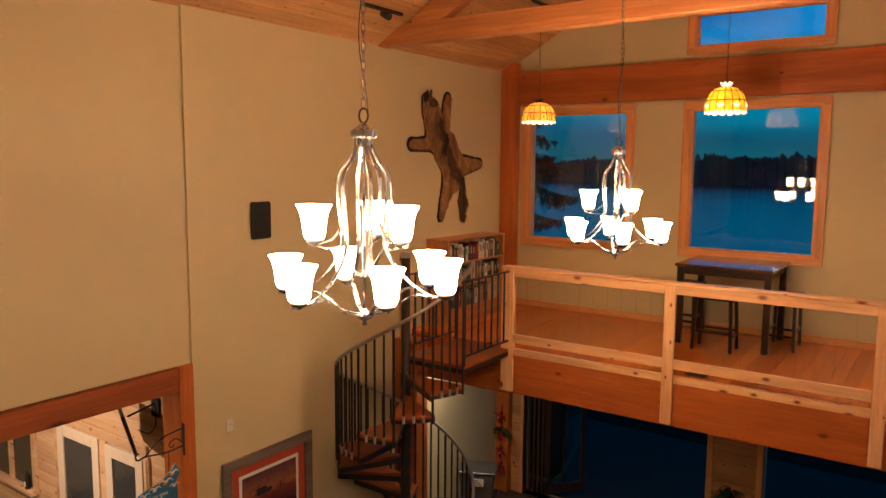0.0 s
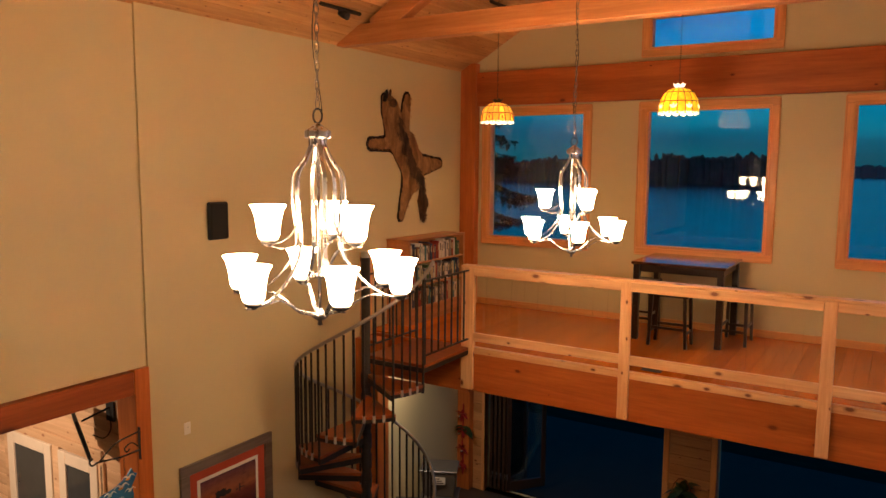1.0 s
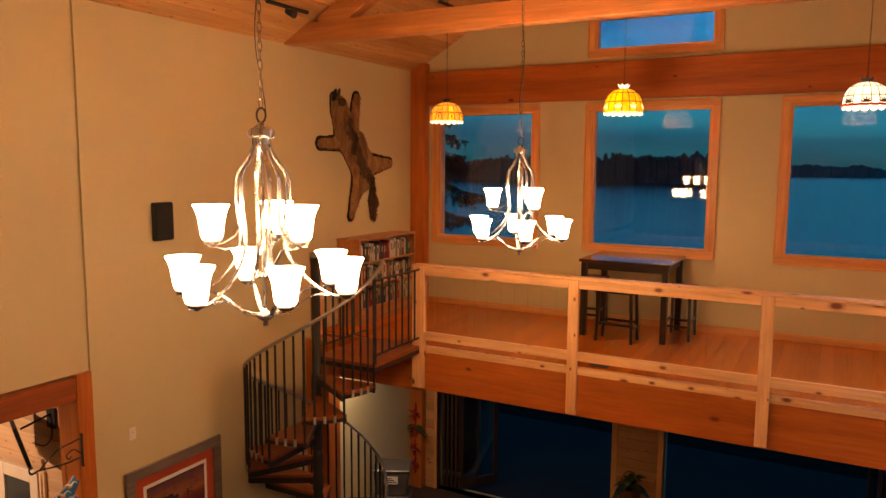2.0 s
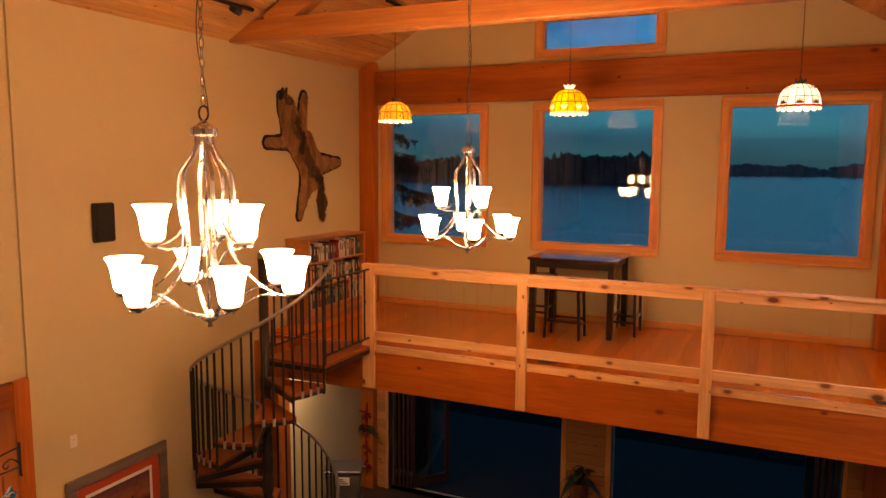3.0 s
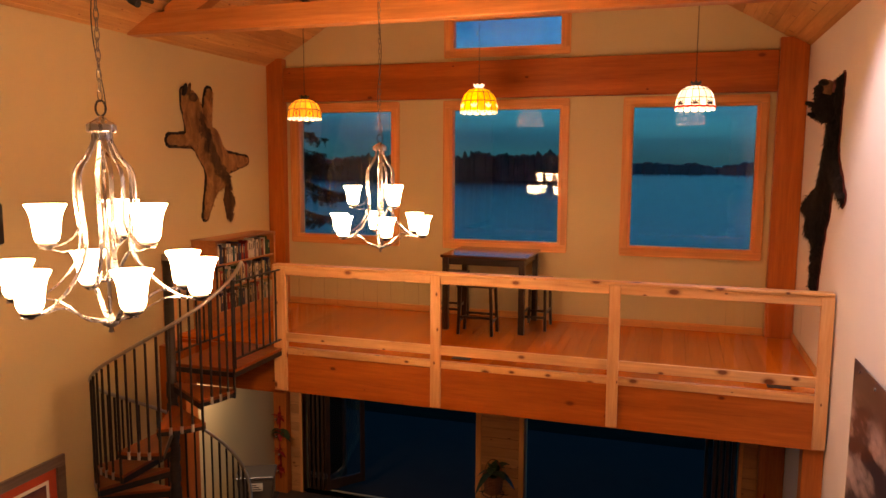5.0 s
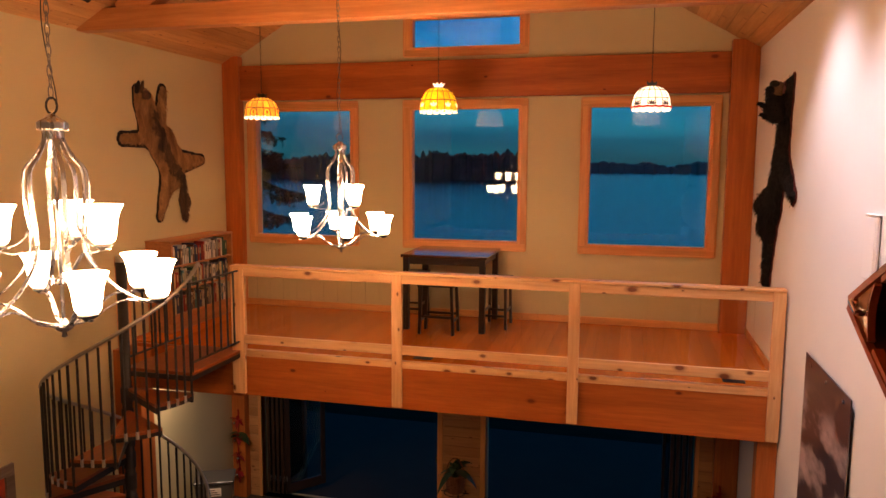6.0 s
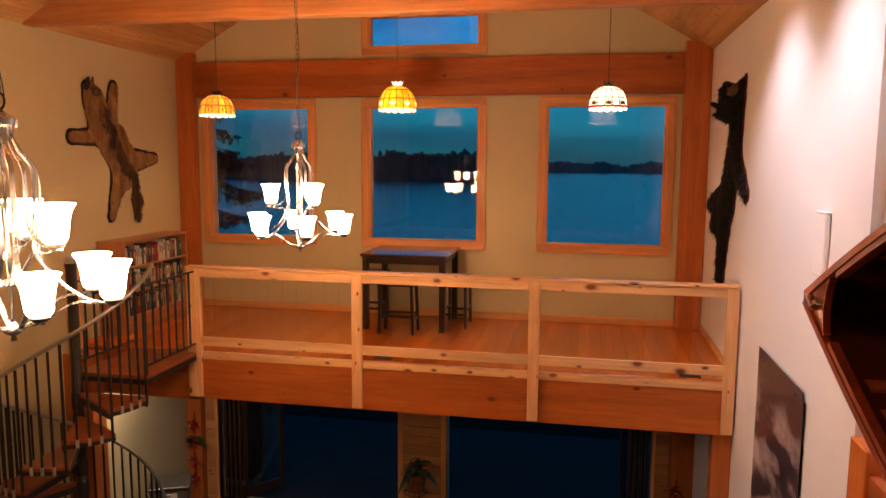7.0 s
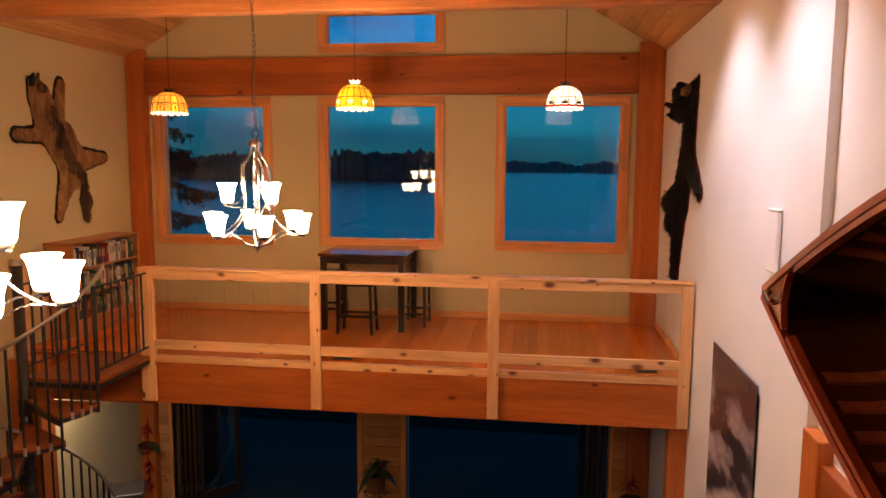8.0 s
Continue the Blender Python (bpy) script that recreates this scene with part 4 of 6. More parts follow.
# ---- bookcase and its books ----
BC = wood("bookcase_oak", (0.42, 0.16, 0.052), (0.58, 0.25, 0.09), "y", 0.4)
by0, by1, bd, bh = 7.70, 9.12, 0.345, 1.135
bookcase = thing("bookcase", pose(XL + 0.004, by0, LOFT), "low reddish wooden bookcase full of books", "bookcase")
L = by1 - by0
for y in (0, L - 0.022):
    part("side_panel", abox(0, bd, y, y + 0.022, 0, bh - 0.024, bevel=0.002), BC, bookcase)
part("top", abox(0, bd + 0.015, -0.012, L + 0.012, bh - 0.023, bh, bevel=0.003), BC, bookcase)
part("back_panel", abox(0, 0.008, 0.023, L - 0.023, 0.0, bh - 0.025), BC, bookcase)
part("plinth", abox(bd - 0.03, bd - 0.012, 0.023, L - 0.023, 0.0, 0.188), BC, bookcase)
SHELVES = (0.19, 0.495, 0.80)
for z in SHELVES:
    part("shelf", abox(0.009, bd - 0.006, 0.023, L - 0.023, z, z + 0.02, bevel=0.002), BC, bookcase)
part("face_frame", abox(bd - 0.002, bd + 0.013, -0.002, 0.04, 0.0, bh - 0.024, bevel=0.002), BC, bookcase)
part("face_frame", abox(bd - 0.002, bd + 0.013, L - 0.04, L, 0.0, bh - 0.024, bevel=0.002), BC, bookcase)
COVERS = [plain("cover_" + nm, c, 0.45, vary=0.2, scale=20) for nm, c in (
    ("black", (0.02, 0.02, 0.025)), ("navy", (0.02, 0.035, 0.09)), ("red", (0.28, 0.025, 0.02)), ("white", (0.62, 0.58, 0.50)), ("green", (0.03, 0.09, 0.05)),
    ("cream", (0.5, 0.4, 0.22)), ("grey", (0.2, 0.2, 0.21)), ("brown", (0.12, 0.05, 0.025)), ("teal", (0.03, 0.14, 0.17)))]
NAMES = ("black", "navy", "red", "white", "green", "cream", "grey", "brown", "teal")
PAPER = plain("paper_block", (0.6, 0.54, 0.42), 0.8)
LABELBAR = plain("spine_title_bar", (0.55, 0.45, 0.25), 0.5)
rng = random.Random(11)
for zi, z in enumerate(SHELVES):
    y = by0 + 0.045
    room = (SHELVES[zi + 1] if zi < 2 else bh - 0.02) - z - 0.03
    while y < by1 - 0.08:
        t = rng.uniform(0.018, 0.05)
        h = min(room - 0.01, rng.uniform(0.19, 0.262))
        d = rng.uniform(0.13, 0.19)
        ci = rng.choice((0, 0, 1, 1, 2, 2, 7, 4, 6, 3, 3, 5, 5, 8))
        b = thing("book", pose(XL + bd - 0.02 - rng.uniform(0, 0.02), y, LOFT + z + 0.0205, 0, 0, 0), "%s book standing upright on a bookcase shelf" % NAMES[ci], "book", "books in the bookcase")
        bm = bmesh.new()
        box(bm, -d, 0, 0, 0.003, 0, h)
        box(bm, -d, 0, t - 0.003, t, 0, h)
        box(bm, -0.003, 0, 0.0031, t - 0.0031, 0, h)
        part("cover", bm, COVERS[ci], b)
        part("pages", abox(-d + 0.006, -0.004, 0.0035, t - 0.0035, 0.003, h - 0.004), PAPER, b)
        if t > 0.026:
            part("title_bar", abox(0.0004, 0.0012, t * 0.3, t * 0.7, h * 0.45, h * 0.85), LABELBAR if ci != 3 else COVERS[0], b)
        y += t + rng.choice((0.001, 0.001, 0.002, 0.012))

structure("pine_board_west", abox(XL + 0.003, XL + 0.09, RAIL_Y - 0.12, RAIL_Y + 0.03, 2.95, 4.02, bevel=0.004), PINE_Z, "knotty pine end board at the loft edge", "trim")
for x in (1.11, -2.05):
    v = thing("floor_vent", pose(x, 7.42, LOFT + 0.001), "black floor register set in the loft boards", "vent", "floor registers")
    part("frame", abox(-0.105, 0.105, -0.05, 0.05, 0, 0.004, bevel=0.001), BLACK, v)
    for k in range(8):
        part("slat", abox(-0.096 + 0.026 * k, -0.084 + 0.026 * k, -0.04, 0.04, 0.0042, 0.007), BLACK, v)

for x in (-1.645,):
    ou = thing("wall_outlet", pose(x, YF - 0.0185, LOFT + 0.125), "white outlet plate low on the wall under the windows", "outlet")
    part("plate", abox(-0.035, 0.035, 0.0, 0.016, -0.03, 0.055, bevel=0.002), plain("outlet_white", (0.8, 0.78, 0.74), 0.2, vary=0.03), ou)
    for z in (-0.006, 0.03):
        part("socket", abox(-0.014, 0.014, -0.003, -0.0002, z - 0.012, z + 0.012, bevel=0.001), SLEEVE, ou)


# ---- pelts on the walls ----
def smin(a, b, k):
    h = np.clip(0.5 + 0.5 * (b - a) / k, 0, 1)
    return b * (1 - h) + a * h - k * h * (1 - h)


def pelt_field(caps, u, v, k):
    out = None
    for u0, v0, u1, v1, r0, r1 in caps:
        du, dv = u1 - u0, v1 - v0
        t = np.clip(((u - u0) * du + (v - v0) * dv) / (du * du + dv * dv + 1e-9), 0, 1)
        d = np.hypot(u - u0 - t * du, v - v0 - t * dv) - (r0 + (r1 - r0) * t)
        out = d if out is None else smin(out, d, k)
    return out


def pelt(caps, grow, thick, base, seed, tufts, tuft_len, k=0.05, step=0.022, ragged=0.02, face=1):
    """A raised, furry sheet over the union of tapered limbs: u along the wall, v up, height off the wall."""
    rng = random.Random(seed)
    lo = [min(min(c[0], c[2]) for c in caps) - 0.4, min(min(c[1], c[3]) for c in caps) - 0.4]
    hi = [max(max(c[0], c[2]) for c in caps) + 0.4, max(max(c[1], c[3]) for c in caps) + 0.4]
    us, vs = np.arange(lo[0], hi[0], step), np.arange(lo[1], hi[1], step)
    U, V = np.meshgrid(us, vs, indexing="ij")
    wob = np.array([[noise.noise((a * 9, b * 9, seed)) + 0.6 * noise.noise((a * 25, b * 25, seed)) for b in vs] for a in us]) * ragged
    F = pelt_field(caps, U, V, k) - grow + wob
    bm = bmesh.new()
    made = {}

    def vert(i, j):
        if (i, j) not in made:
            u, v, f = U[i, j], V[i, j], F[i, j]
            if f > 0:
                e = 1e-3
                gu = (pelt_field(caps, np.array(u + e), np.array(v), k) - pelt_field(caps, np.array(u - e), np.array(v), k)) / (2 * e)
                gv = (pelt_field(caps, np.array(u), np.array(v + e), k) - pelt_field(caps, np.array(u), np.array(v - e), k)) / (2 * e)
                u, v = u - float(gu) * f, v - float(gv) * f
            d = max(0.0, -f)
            h = base + thick * (1 - math.exp(-d / 0.07)) + (0.008 * noise.noise((u * 14, v * 14, seed + 3)) if d > 0.01 else 0)
            made[i, j] = bm.verts.new((face * h, u, v))
        return made[i, j]

    inside = []
    for i in range(len(us) - 1):
        for j in range(len(vs) - 1):
            if (F[i, j] + F[i + 1, j] + F[i, j + 1] + F[i + 1, j + 1]) / 4 < 0:
                bm.faces.new((vert(i, j), vert(i + 1, j), vert(i + 1, j + 1), vert(i, j + 1)))
                inside.append((i, j))
    rim = [e for e in bm.edges if len(e.link_faces) == 1]
    new_v = {}
    for e in rim:
        q = []
        for v in e.verts:
            if v not in new_v:
                new_v[v] = bm.verts.new((0.0, v.co.y, v.co.z))
            q.append(new_v[v])
        bm.faces.new((e.verts[0], e.verts[1], q[1], q[0]))
    bm.normal_update()
    for _ in range(tufts):
        i, j = rng.choice(inside)
        p = made.get((i, j))
        if p is None:
            continue
        a = rng.gauss(-math.pi / 2, 0.55)
        ln = tuft_len * rng.uniform(0.5, 1.2)
        c = p.co + Vector((face * 0.002, rng.uniform(0, step), rng.uniform(0, step)))
        d = Vector((face * ln * rng.uniform(0.12, 0.5), ln * math.cos(a), ln * math.sin(a)))
        s = Vector((0, -d.z, d.y)).normalized() * ln * 0.13
        bm.faces.new([bm.verts.new(q) for q in (c - s, c + s, c + d)])
    return bm


def fur(name, dark, light, rough=0.85):
    n = Nodes(name)
    v = n.coords((3, 3, 1))
    a = n.noise(v, 3.0, 4, 0.6, 0.5)
    g = n.noise(n.coords((8, 8, 1.2)), 14.0, 4, 0.7)
    c = n.mix(n.ramp(a, [(0.35, (0, 0, 0)), (0.65, (1, 1, 1))]), dark, light)
    c = n.mix(0.6, c, n.mix(1.0, c, n.ramp(g, [(0.3, (0.35, 0.33, 0.3)), (0.7, (1.4, 1.35, 1.3))]), "MULTIPLY"))
    n.base(c, rough)
    n.bump(g, 0.6, 0.01)
    return n.mat


FELT = plain("black_felt", (0.012, 0.010, 0.009), 0.95, vary=0.3, scale=40)
FELT_RED = plain("dark_red_felt", (0.11, 0.010, 0.008), 0.95, vary=0.3, scale=40)
TAWNY = fur("tawny_fur", (0.19, 0.088, 0.034), (0.47, 0.255, 0.10))
SADDLE = fur("dark_saddle_fur", (0.035, 0.018, 0.010), (0.17, 0.085, 0.04))
BEARFUR = fur("black_fur", (0.0025, 0.002, 0.002), (0.007, 0.005, 0.004), 1.0)
LEGS_AND_HEAD = [(7.655, 5.95, 7.74, 5.83, 0.06, 0.15), (8.15, 5.99, 8.08, 5.62, 0.075, 0.11), (7.36, 5.365, 7.82, 5.38, 0.075, 0.095),
         (8.98, 5.135, 8.50, 5.10, 0.06, 0.15), (8.20, 4.88, 8.085, 4.62, 0.165, 0.09), (8.085, 4.62, 8.01, 4.41, 0.09, 0.06)]
TRUNK = [(7.76, 5.82, 7.90, 5.52, 0.165, 0.215), (7.90, 5.52, 8.12, 5.30, 0.215, 0.235), (8.12, 5.30, 8.28, 5.08, 0.235, 0.235), (8.28, 5.08, 8.29, 4.95, 0.235, 0.21)]
WOLF = LEGS_AND_HEAD + TRUNK
WOLF_FUR = LEGS_AND_HEAD + [(*c[:4], c[4] + 0.028, c[5] + 0.028) for c in TRUNK]
wolf = thing("wolf_pelt", pose(XL + 0.003, 0, 0), "tawny wolf pelt edged with black felt, hung on the wall", "animal pelt")
part("backing", pelt(WOLF, 0.020, 0.004, 0.006, 5, 0, 0, ragged=0.006), FELT, wolf, "black felt backing")
part("fur", pelt(WOLF_FUR, -0.016, 0.05, 0.012, 5, 6200, 0.045, ragged=0.016), TAWNY, wolf, "brushed tawny fur")
part("saddle", pelt([(7.90, 5.64, 8.02, 5.38, 0.05, 0.07), (8.02, 5.38, 8.24, 5.06, 0.07, 0.09), (8.24, 5.06, 8.46, 4.84, 0.09, 0.04)], 0, 0.02, 0.055, 8, 2600, 0.06, ragged=0.07), SADDLE, wolf, "darker fur along the spine")
part("tail", pelt([(8.50, 4.87, 8.52, 4.60, 0.035, 0.085), (8.52, 4.60, 8.51, 4.39, 0.085, 0.05)], 0, 0.05, 0.01, 9, 1400, 0.06, ragged=0.03), SADDLE, wolf, "bushy dark tail")
bm = bmesh.new()
lathe(bm, [(0.0, 0.05), (0.03, 0.045), (0.05, 0.02), (0.055, -0.02), (0.04, -0.05), (0.0, -0.06)], 12)
part("muzzle", bm, SADDLE, wolf, "", True).matrix_basis = pose(0.085, 7.73, 5.90, 0, 15, 0)
for k, (y, z, r) in enumerate(((7.61, 5.99, 0.030), (7.69, 6.0, 0.026))):
    bm = bmesh.new()
    lathe(bm, [(0.0, 0.075), (0.6 * r, 0.05), (r, -0.02), (0.8 * r, -0.08), (0.0, -0.09)], 10)
    part("jaw", bm, FELT if k == 0 else SADDLE, wolf, "dark open jaw", True).matrix_basis = pose(0.06, y, z, -8, 10, 0)

BEAR = [(7.60, 5.90, 7.72, 5.74, 0.06, 0.15), (7.72, 5.74, 7.78, 5.45, 0.15, 0.16), (7.78, 5.45, 7.85, 5.12, 0.18, 0.23), (7.85, 5.12, 8.12, 4.72, 0.23, 0.24),
        (8.12, 4.72, 8.24, 4.42, 0.25, 0.18), (7.70, 5.12, 7.27, 4.82, 0.13, 0.075), (8.05, 4.74, 8.98, 4.64, 0.24, 0.13), (8.5, 4.66, 8.72, 4.40, 0.2, 0.14), (8.18, 4.42, 8.32, 3.86, 0.17, 0.09)]
bear = thing("bear_pelt", pose(XR - 0.003, -0.05, 0), "black bear pelt with its head, hung on the white wall", "animal pelt")
part("backing", pelt(BEAR, 0.02, 0.004, 0.008, 15, 0, 0, ragged=0.03, face=-1), FELT_RED, bear, "dark red felt backing")
part("fur", pelt(BEAR, -0.01, 0.078, 0.015, 15, 6000, 0.055, ragged=0.045, face=-1), BEARFUR, bear, "shaggy black fur")


def shaggy(bm, seed, count, length):
    """Short tufts of fur standing on a rounded mesh, combed away from its top."""
    rng = random.Random(seed)
    bm.normal_update()
    for v in [rng.choice(bm.verts[:]) for _ in range(count)]:
        d = (v.normal * 0.6 + Vector((rng.gauss(0, 0.4), rng.gauss(0, 0.4), -0.7 + rng.gauss(0, 0.3)))).normalized() * length * rng.uniform(0.5, 1.2)
        w = d.cross(Vector((rng.random(), rng.random(), 0.2))).normalized() * length * 0.16
        c = v.co - v.normal * 0.004
        bm.faces.new([bm.verts.new(q) for q in (c - w, c + w, c + d)])


bm = bmesh.new()
bmesh.ops.create_icosphere(bm, subdivisions=3, radius=0.115)
for v in bm.verts:
    v.co += v.co.normalized() * 0.030 * noise.noise(v.co * 14)
    v.co.z *= 1.35
shaggy(bm, 3, 800, 0.032)
part("head", bm, BEARFUR, bear, "shaggy black head", True).matrix_basis = pose(-0.105, 7.74, 5.66, 0, 12, 0)
bm = bmesh.new()
rr = lathe(bm, [(0.0, 0.105), (0.030, 0.10), (0.043, 0.075), (0.052, 0.03), (0.066, -0.02)], 14, None, lambda a, k: 1 + 0.12 * math.cos(3 * a + k))
part("snout", bm, plain("tan_snout", (0.15, 0.075, 0.036), 0.8, vary=0.4, scale=30), bear, "tan upturned snout", True).matrix_basis = pose(-0.135, 7.68, 5.79, 10, 14, 0)
bm = bmesh.new()
bmesh.ops.create_icosphere(bm, subdivisions=2, radius=0.040)
for v in bm.verts:
    v.co += v.co.normalized() * 0.012 * noise.noise(v.co * 30)
part("nose", bm, BEARFUR, bear, "black nose", True).matrix_basis = pose(-0.158, 7.65, 5.868) @ Matrix.Diagonal((1.2, 1, 0.8, 1))
bm = bmesh.new()
bmesh.ops.create_icosphere(bm, subdivisions=2, radius=0.055)
shaggy(bm, 6, 160, 0.035)
part("brow", bm, BEARFUR, bear, "dark furry brow", True).matrix_basis = pose(-0.185, 7.68, 5.79) @ Matrix.Diagonal((0.9, 1, 1.25, 1))
bm = bmesh.new()
lathe(bm, [(0.0, 0.17), (0.016, 0.165), (0.028, 0.11), (0.045, 0.03), (0.05, -0.03)], 12)
shaggy(bm, 9, 140, 0.03)
part("jaw", bm, BEARFUR, bear, "open lower jaw", True).matrix_basis = pose(-0.045, 7.69, 5.775, 12, 16, 0)
bm = bmesh.new()
lathe(bm, [(0.0, 0.09), (0.018, 0.08), (0.026, 0.03), (0.03, -0.03)], 10)
part("tongue", bm, plain("pink_tongue", (0.24, 0.075, 0.06), 0.5), bear, "pinkish tongue", True).matrix_basis = pose(-0.075, 7.67, 5.81, 12, 10, 0)
for y, x, z in ((7.68, -0.255, 5.675), (7.72, -0.225, 5.575)):
    bm = bmesh.new()
    bmesh.ops.create_icosphere(bm, subdivisions=2, radius=0.036)
    shaggy(bm, 12, 90, 0.03)
    part("ear", bm, BEARFUR, bear, "", True).matrix_basis = pose(x, y, z, 0, 20, 0) @ Matrix.Diagonal((1.35, 0.6, 0.7, 1))

# ---- things on the side walls ----
sp = thing("wall_speaker", pose(XL + 0.003, 4.885, 4.55), "black loudspeaker mounted on the tan wall", "speaker")
part("cabinet", abox(0.0, 0.05, -0.115, 0.115, -0.185, 0.185, bevel=0.012), BLACK, sp)
part("grille", abox(0.0505, 0.062, -0.105, 0.105, -0.175, 0.175, bevel=0.006), plain("speaker_cloth", (0.018, 0.018, 0.018), 0.95, scale=80), sp, "black cloth grille")
PLATE = plain("white_plastic", (0.75, 0.72, 0.66), 0.35, vary=0.04)
ou = thing("wall_switch", pose(XL + 0.003, 4.46, 2.56), "white switch plate on the tan wall", "switch")
part("plate", abox(0, 0.007, -0.038, 0.038, -0.06, 0.06, bevel=0.003), PLATE, ou)
part("rocker", abox(0.0072, 0.013, -0.017, 0.017, -0.032, 0.032, bevel=0.003), PLATE, ou)
part("indicator", abox(0.0134, 0.015, -0.006, 0.006, 0.01, 0.018), plain("grey_mark", (0.3, 0.3, 0.3)), ou)

pic = thing("framed_picture", pose(XL + 0.003, 4.945, 1.72), "sunset lake photograph with red and white mats in a grey frame", "picture")
GREYW = wood("grey_frame_wood", (0.13, 0.10, 0.085), (0.20, 0.16, 0.135), "y", 0.5)
pw, ph, fw = 0.60, 0.475, 0.105
for b in ((0, 0.035, -pw, pw, ph - fw, ph), (0, 0.035, -pw, pw, -ph, -ph + fw), (0, 0.035, -pw, -pw + fw, -ph + fw, ph - fw), (0, 0.035, pw - fw, pw, -ph + fw, ph - fw)):
    part("frame", abox(*b, bevel=0.005), GREYW, pic, "weathered grey wood frame")
part("outer_mat", abox(0.002, 0.012, -pw + fw, pw - fw, -ph + fw, ph - fw), plain("red_mat", (0.42, 0.06, 0.025), 0.8, vary=0.06), pic, "red mat")
part("inner_mat", abox(0.0125, 0.015, -0.40, 0.40, -0.285, 0.275), plain("white_mat", (0.7, 0.66, 0.6), 0.8, vary=0.04), pic, "white mat")
n = Nodes("sunset_print")
tc = n.add("ShaderNodeTexCoord")
sep = n.add("ShaderNodeSeparateXYZ")
n.link(tc.outputs["Object"], sep.inputs[0])
mr = n.add("ShaderNodeMapRange", **{"From Min": -0.25, "From Max": 0.25})
n.link(sep.outputs[2], mr.inputs[0])
c = n.ramp(mr.outputs[0], [(0.0, (0.035, 0.012, 0.02)), (0.42, (0.16, 0.04, 0.03)), (0.55, (0.30, 0.10, 0.045)), (1.0, (0.10, 0.045, 0.06))])
f = n.noise(n.coords((1, 4, 9)), 2.2, 4)
n.base(n.mix(n.ramp(f, [(0.45, (0, 0, 0)), (0.8, (0.6, 0.6, 0.6))]), c, (0.06, 0.022, 0.02)), 0.25)
part("print", abox(0.0153, 0.017, -0.365, 0.365, -0.25, 0.24), n.mat, pic, "dark red sunset photograph")
bm = bmesh.new()
for k in range(9):
    a = 0.7 * k
    bmesh.ops.create_icosphere(bm, subdivisions=1, radius=0.035, matrix=pose(0.017, -0.08 + 0.07 * math.sin(a * 2.3), 0.03 + 0.02 * math.cos(a * 3)) @ Matrix.Diagonal((0.03, 1.2, 0.8, 1)))
part("island", bm, FELT, pic, "dark island in the photograph")
bm = bmesh.new()
sweep(bm, [(0.0175, 0.08, -0.005), (0.0175, 0.14, 0.01), (0.0175, 0.20, 0.0)], 0.008, 0.001, up=(1, 0, 0))
box(bm, 0.0172, 0.018, 0.13, 0.145, -0.03, 0.05)
part("boat", bm, FELT, pic, "dark boat in the photograph")

# cloud poster on standoffs
n = Nodes("cloud_print")
v = n.coords((1, 0.42, 1.0))
f = n.noise(v, 3.4, 8, 0.55, 0.0)
tc = n.add("ShaderNodeTexCoord")
sep = n.add("ShaderNodeSeparateXYZ")
n.link(tc.outputs["Object"], sep.inputs[0])
mr = n.add("ShaderNodeMapRange", **{"From Min": -1.0, "From Max": 1.0})
n.link(sep.outputs[2], mr.inputs[0])
mask = n.ramp(mr.outputs[0], [(0.0, (1, 1, 1)), (0.80, (0.9, 0.9, 0.9)), (0.92, (0, 0, 0))])
cl = n.mix(1.0, n.ramp(f, [(0.43, (0, 0, 0)), (0.50, (0.5, 0.5, 0.5)), (0.60, (1, 1, 1))]), mask, "MULTIPLY")
n.base(n.mix(cl, (0.055, 0.036, 0.042), (0.60, 0.47, 0.47)), 0.3)
poster = thing("cloud_poster", pose(XR - 0.003, 5.66, 2.585), "large dark print of clouds mounted off the white wall", "poster")
part("panel", abox(-0.026, -0.018, -0.61, 0.65, -1.05, 1.02, bevel=0.001), n.mat, poster, "dark cloud photograph")
for z in (0.96, -0.98):
    for y in (-0.45, 0.0, 0.45):
        bm = bmesh.new()
        rod(bm, (-0.036, y, z), (0, y, z), 0.012, 12)
        part("standoff", bm, NICKEL, poster, "bright metal standoff")
sc = thing("wall_sconce", pose(XR - 0.003, 4.91, 4.606), "white box sconce on the white wall", "sconce")
part("body", abox(-0.034, 0, -0.105, 0.105, -0.20, 0.20, bevel=0.012), WALL_WHITE, sc)
part("lip", abox(-0.035, 0.0, -0.106, 0.106, 0.2005, 0.208, bevel=0.002), WALL_WHITE, sc)

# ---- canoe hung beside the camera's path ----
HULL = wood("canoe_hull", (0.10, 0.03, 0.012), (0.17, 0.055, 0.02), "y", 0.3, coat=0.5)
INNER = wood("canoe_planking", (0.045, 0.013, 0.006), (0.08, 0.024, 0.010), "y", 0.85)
RIB = wood("canoe_rib", (0.19, 0.05, 0.017), (0.30, 0.09, 0.03), "z", 0.5)
GUNWALE = wood("canoe_gunwale", (0.22, 0.034, 0.008), (0.33, 0.060, 0.014), "y", 0.5, coat=0.04)
DECKW = wood("canoe_deck", (0.17, 0.045, 0.012), (0.26, 0.08, 0.022), "y", 0.25, coat=0.6)
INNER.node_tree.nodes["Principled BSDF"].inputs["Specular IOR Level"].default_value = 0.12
CL, CB, CDEP = 4.9, 0.545, 0.36


def can_w(s):
    q = min(s, CL - s)
    return CB * (1 - max(0.0, 1 - q / 1.39) ** 1.82)


def can_sheer(s):
    q = min(s, CL - s)
    return 0.16 * max(0.0, 1 - q / 1.5) ** 2


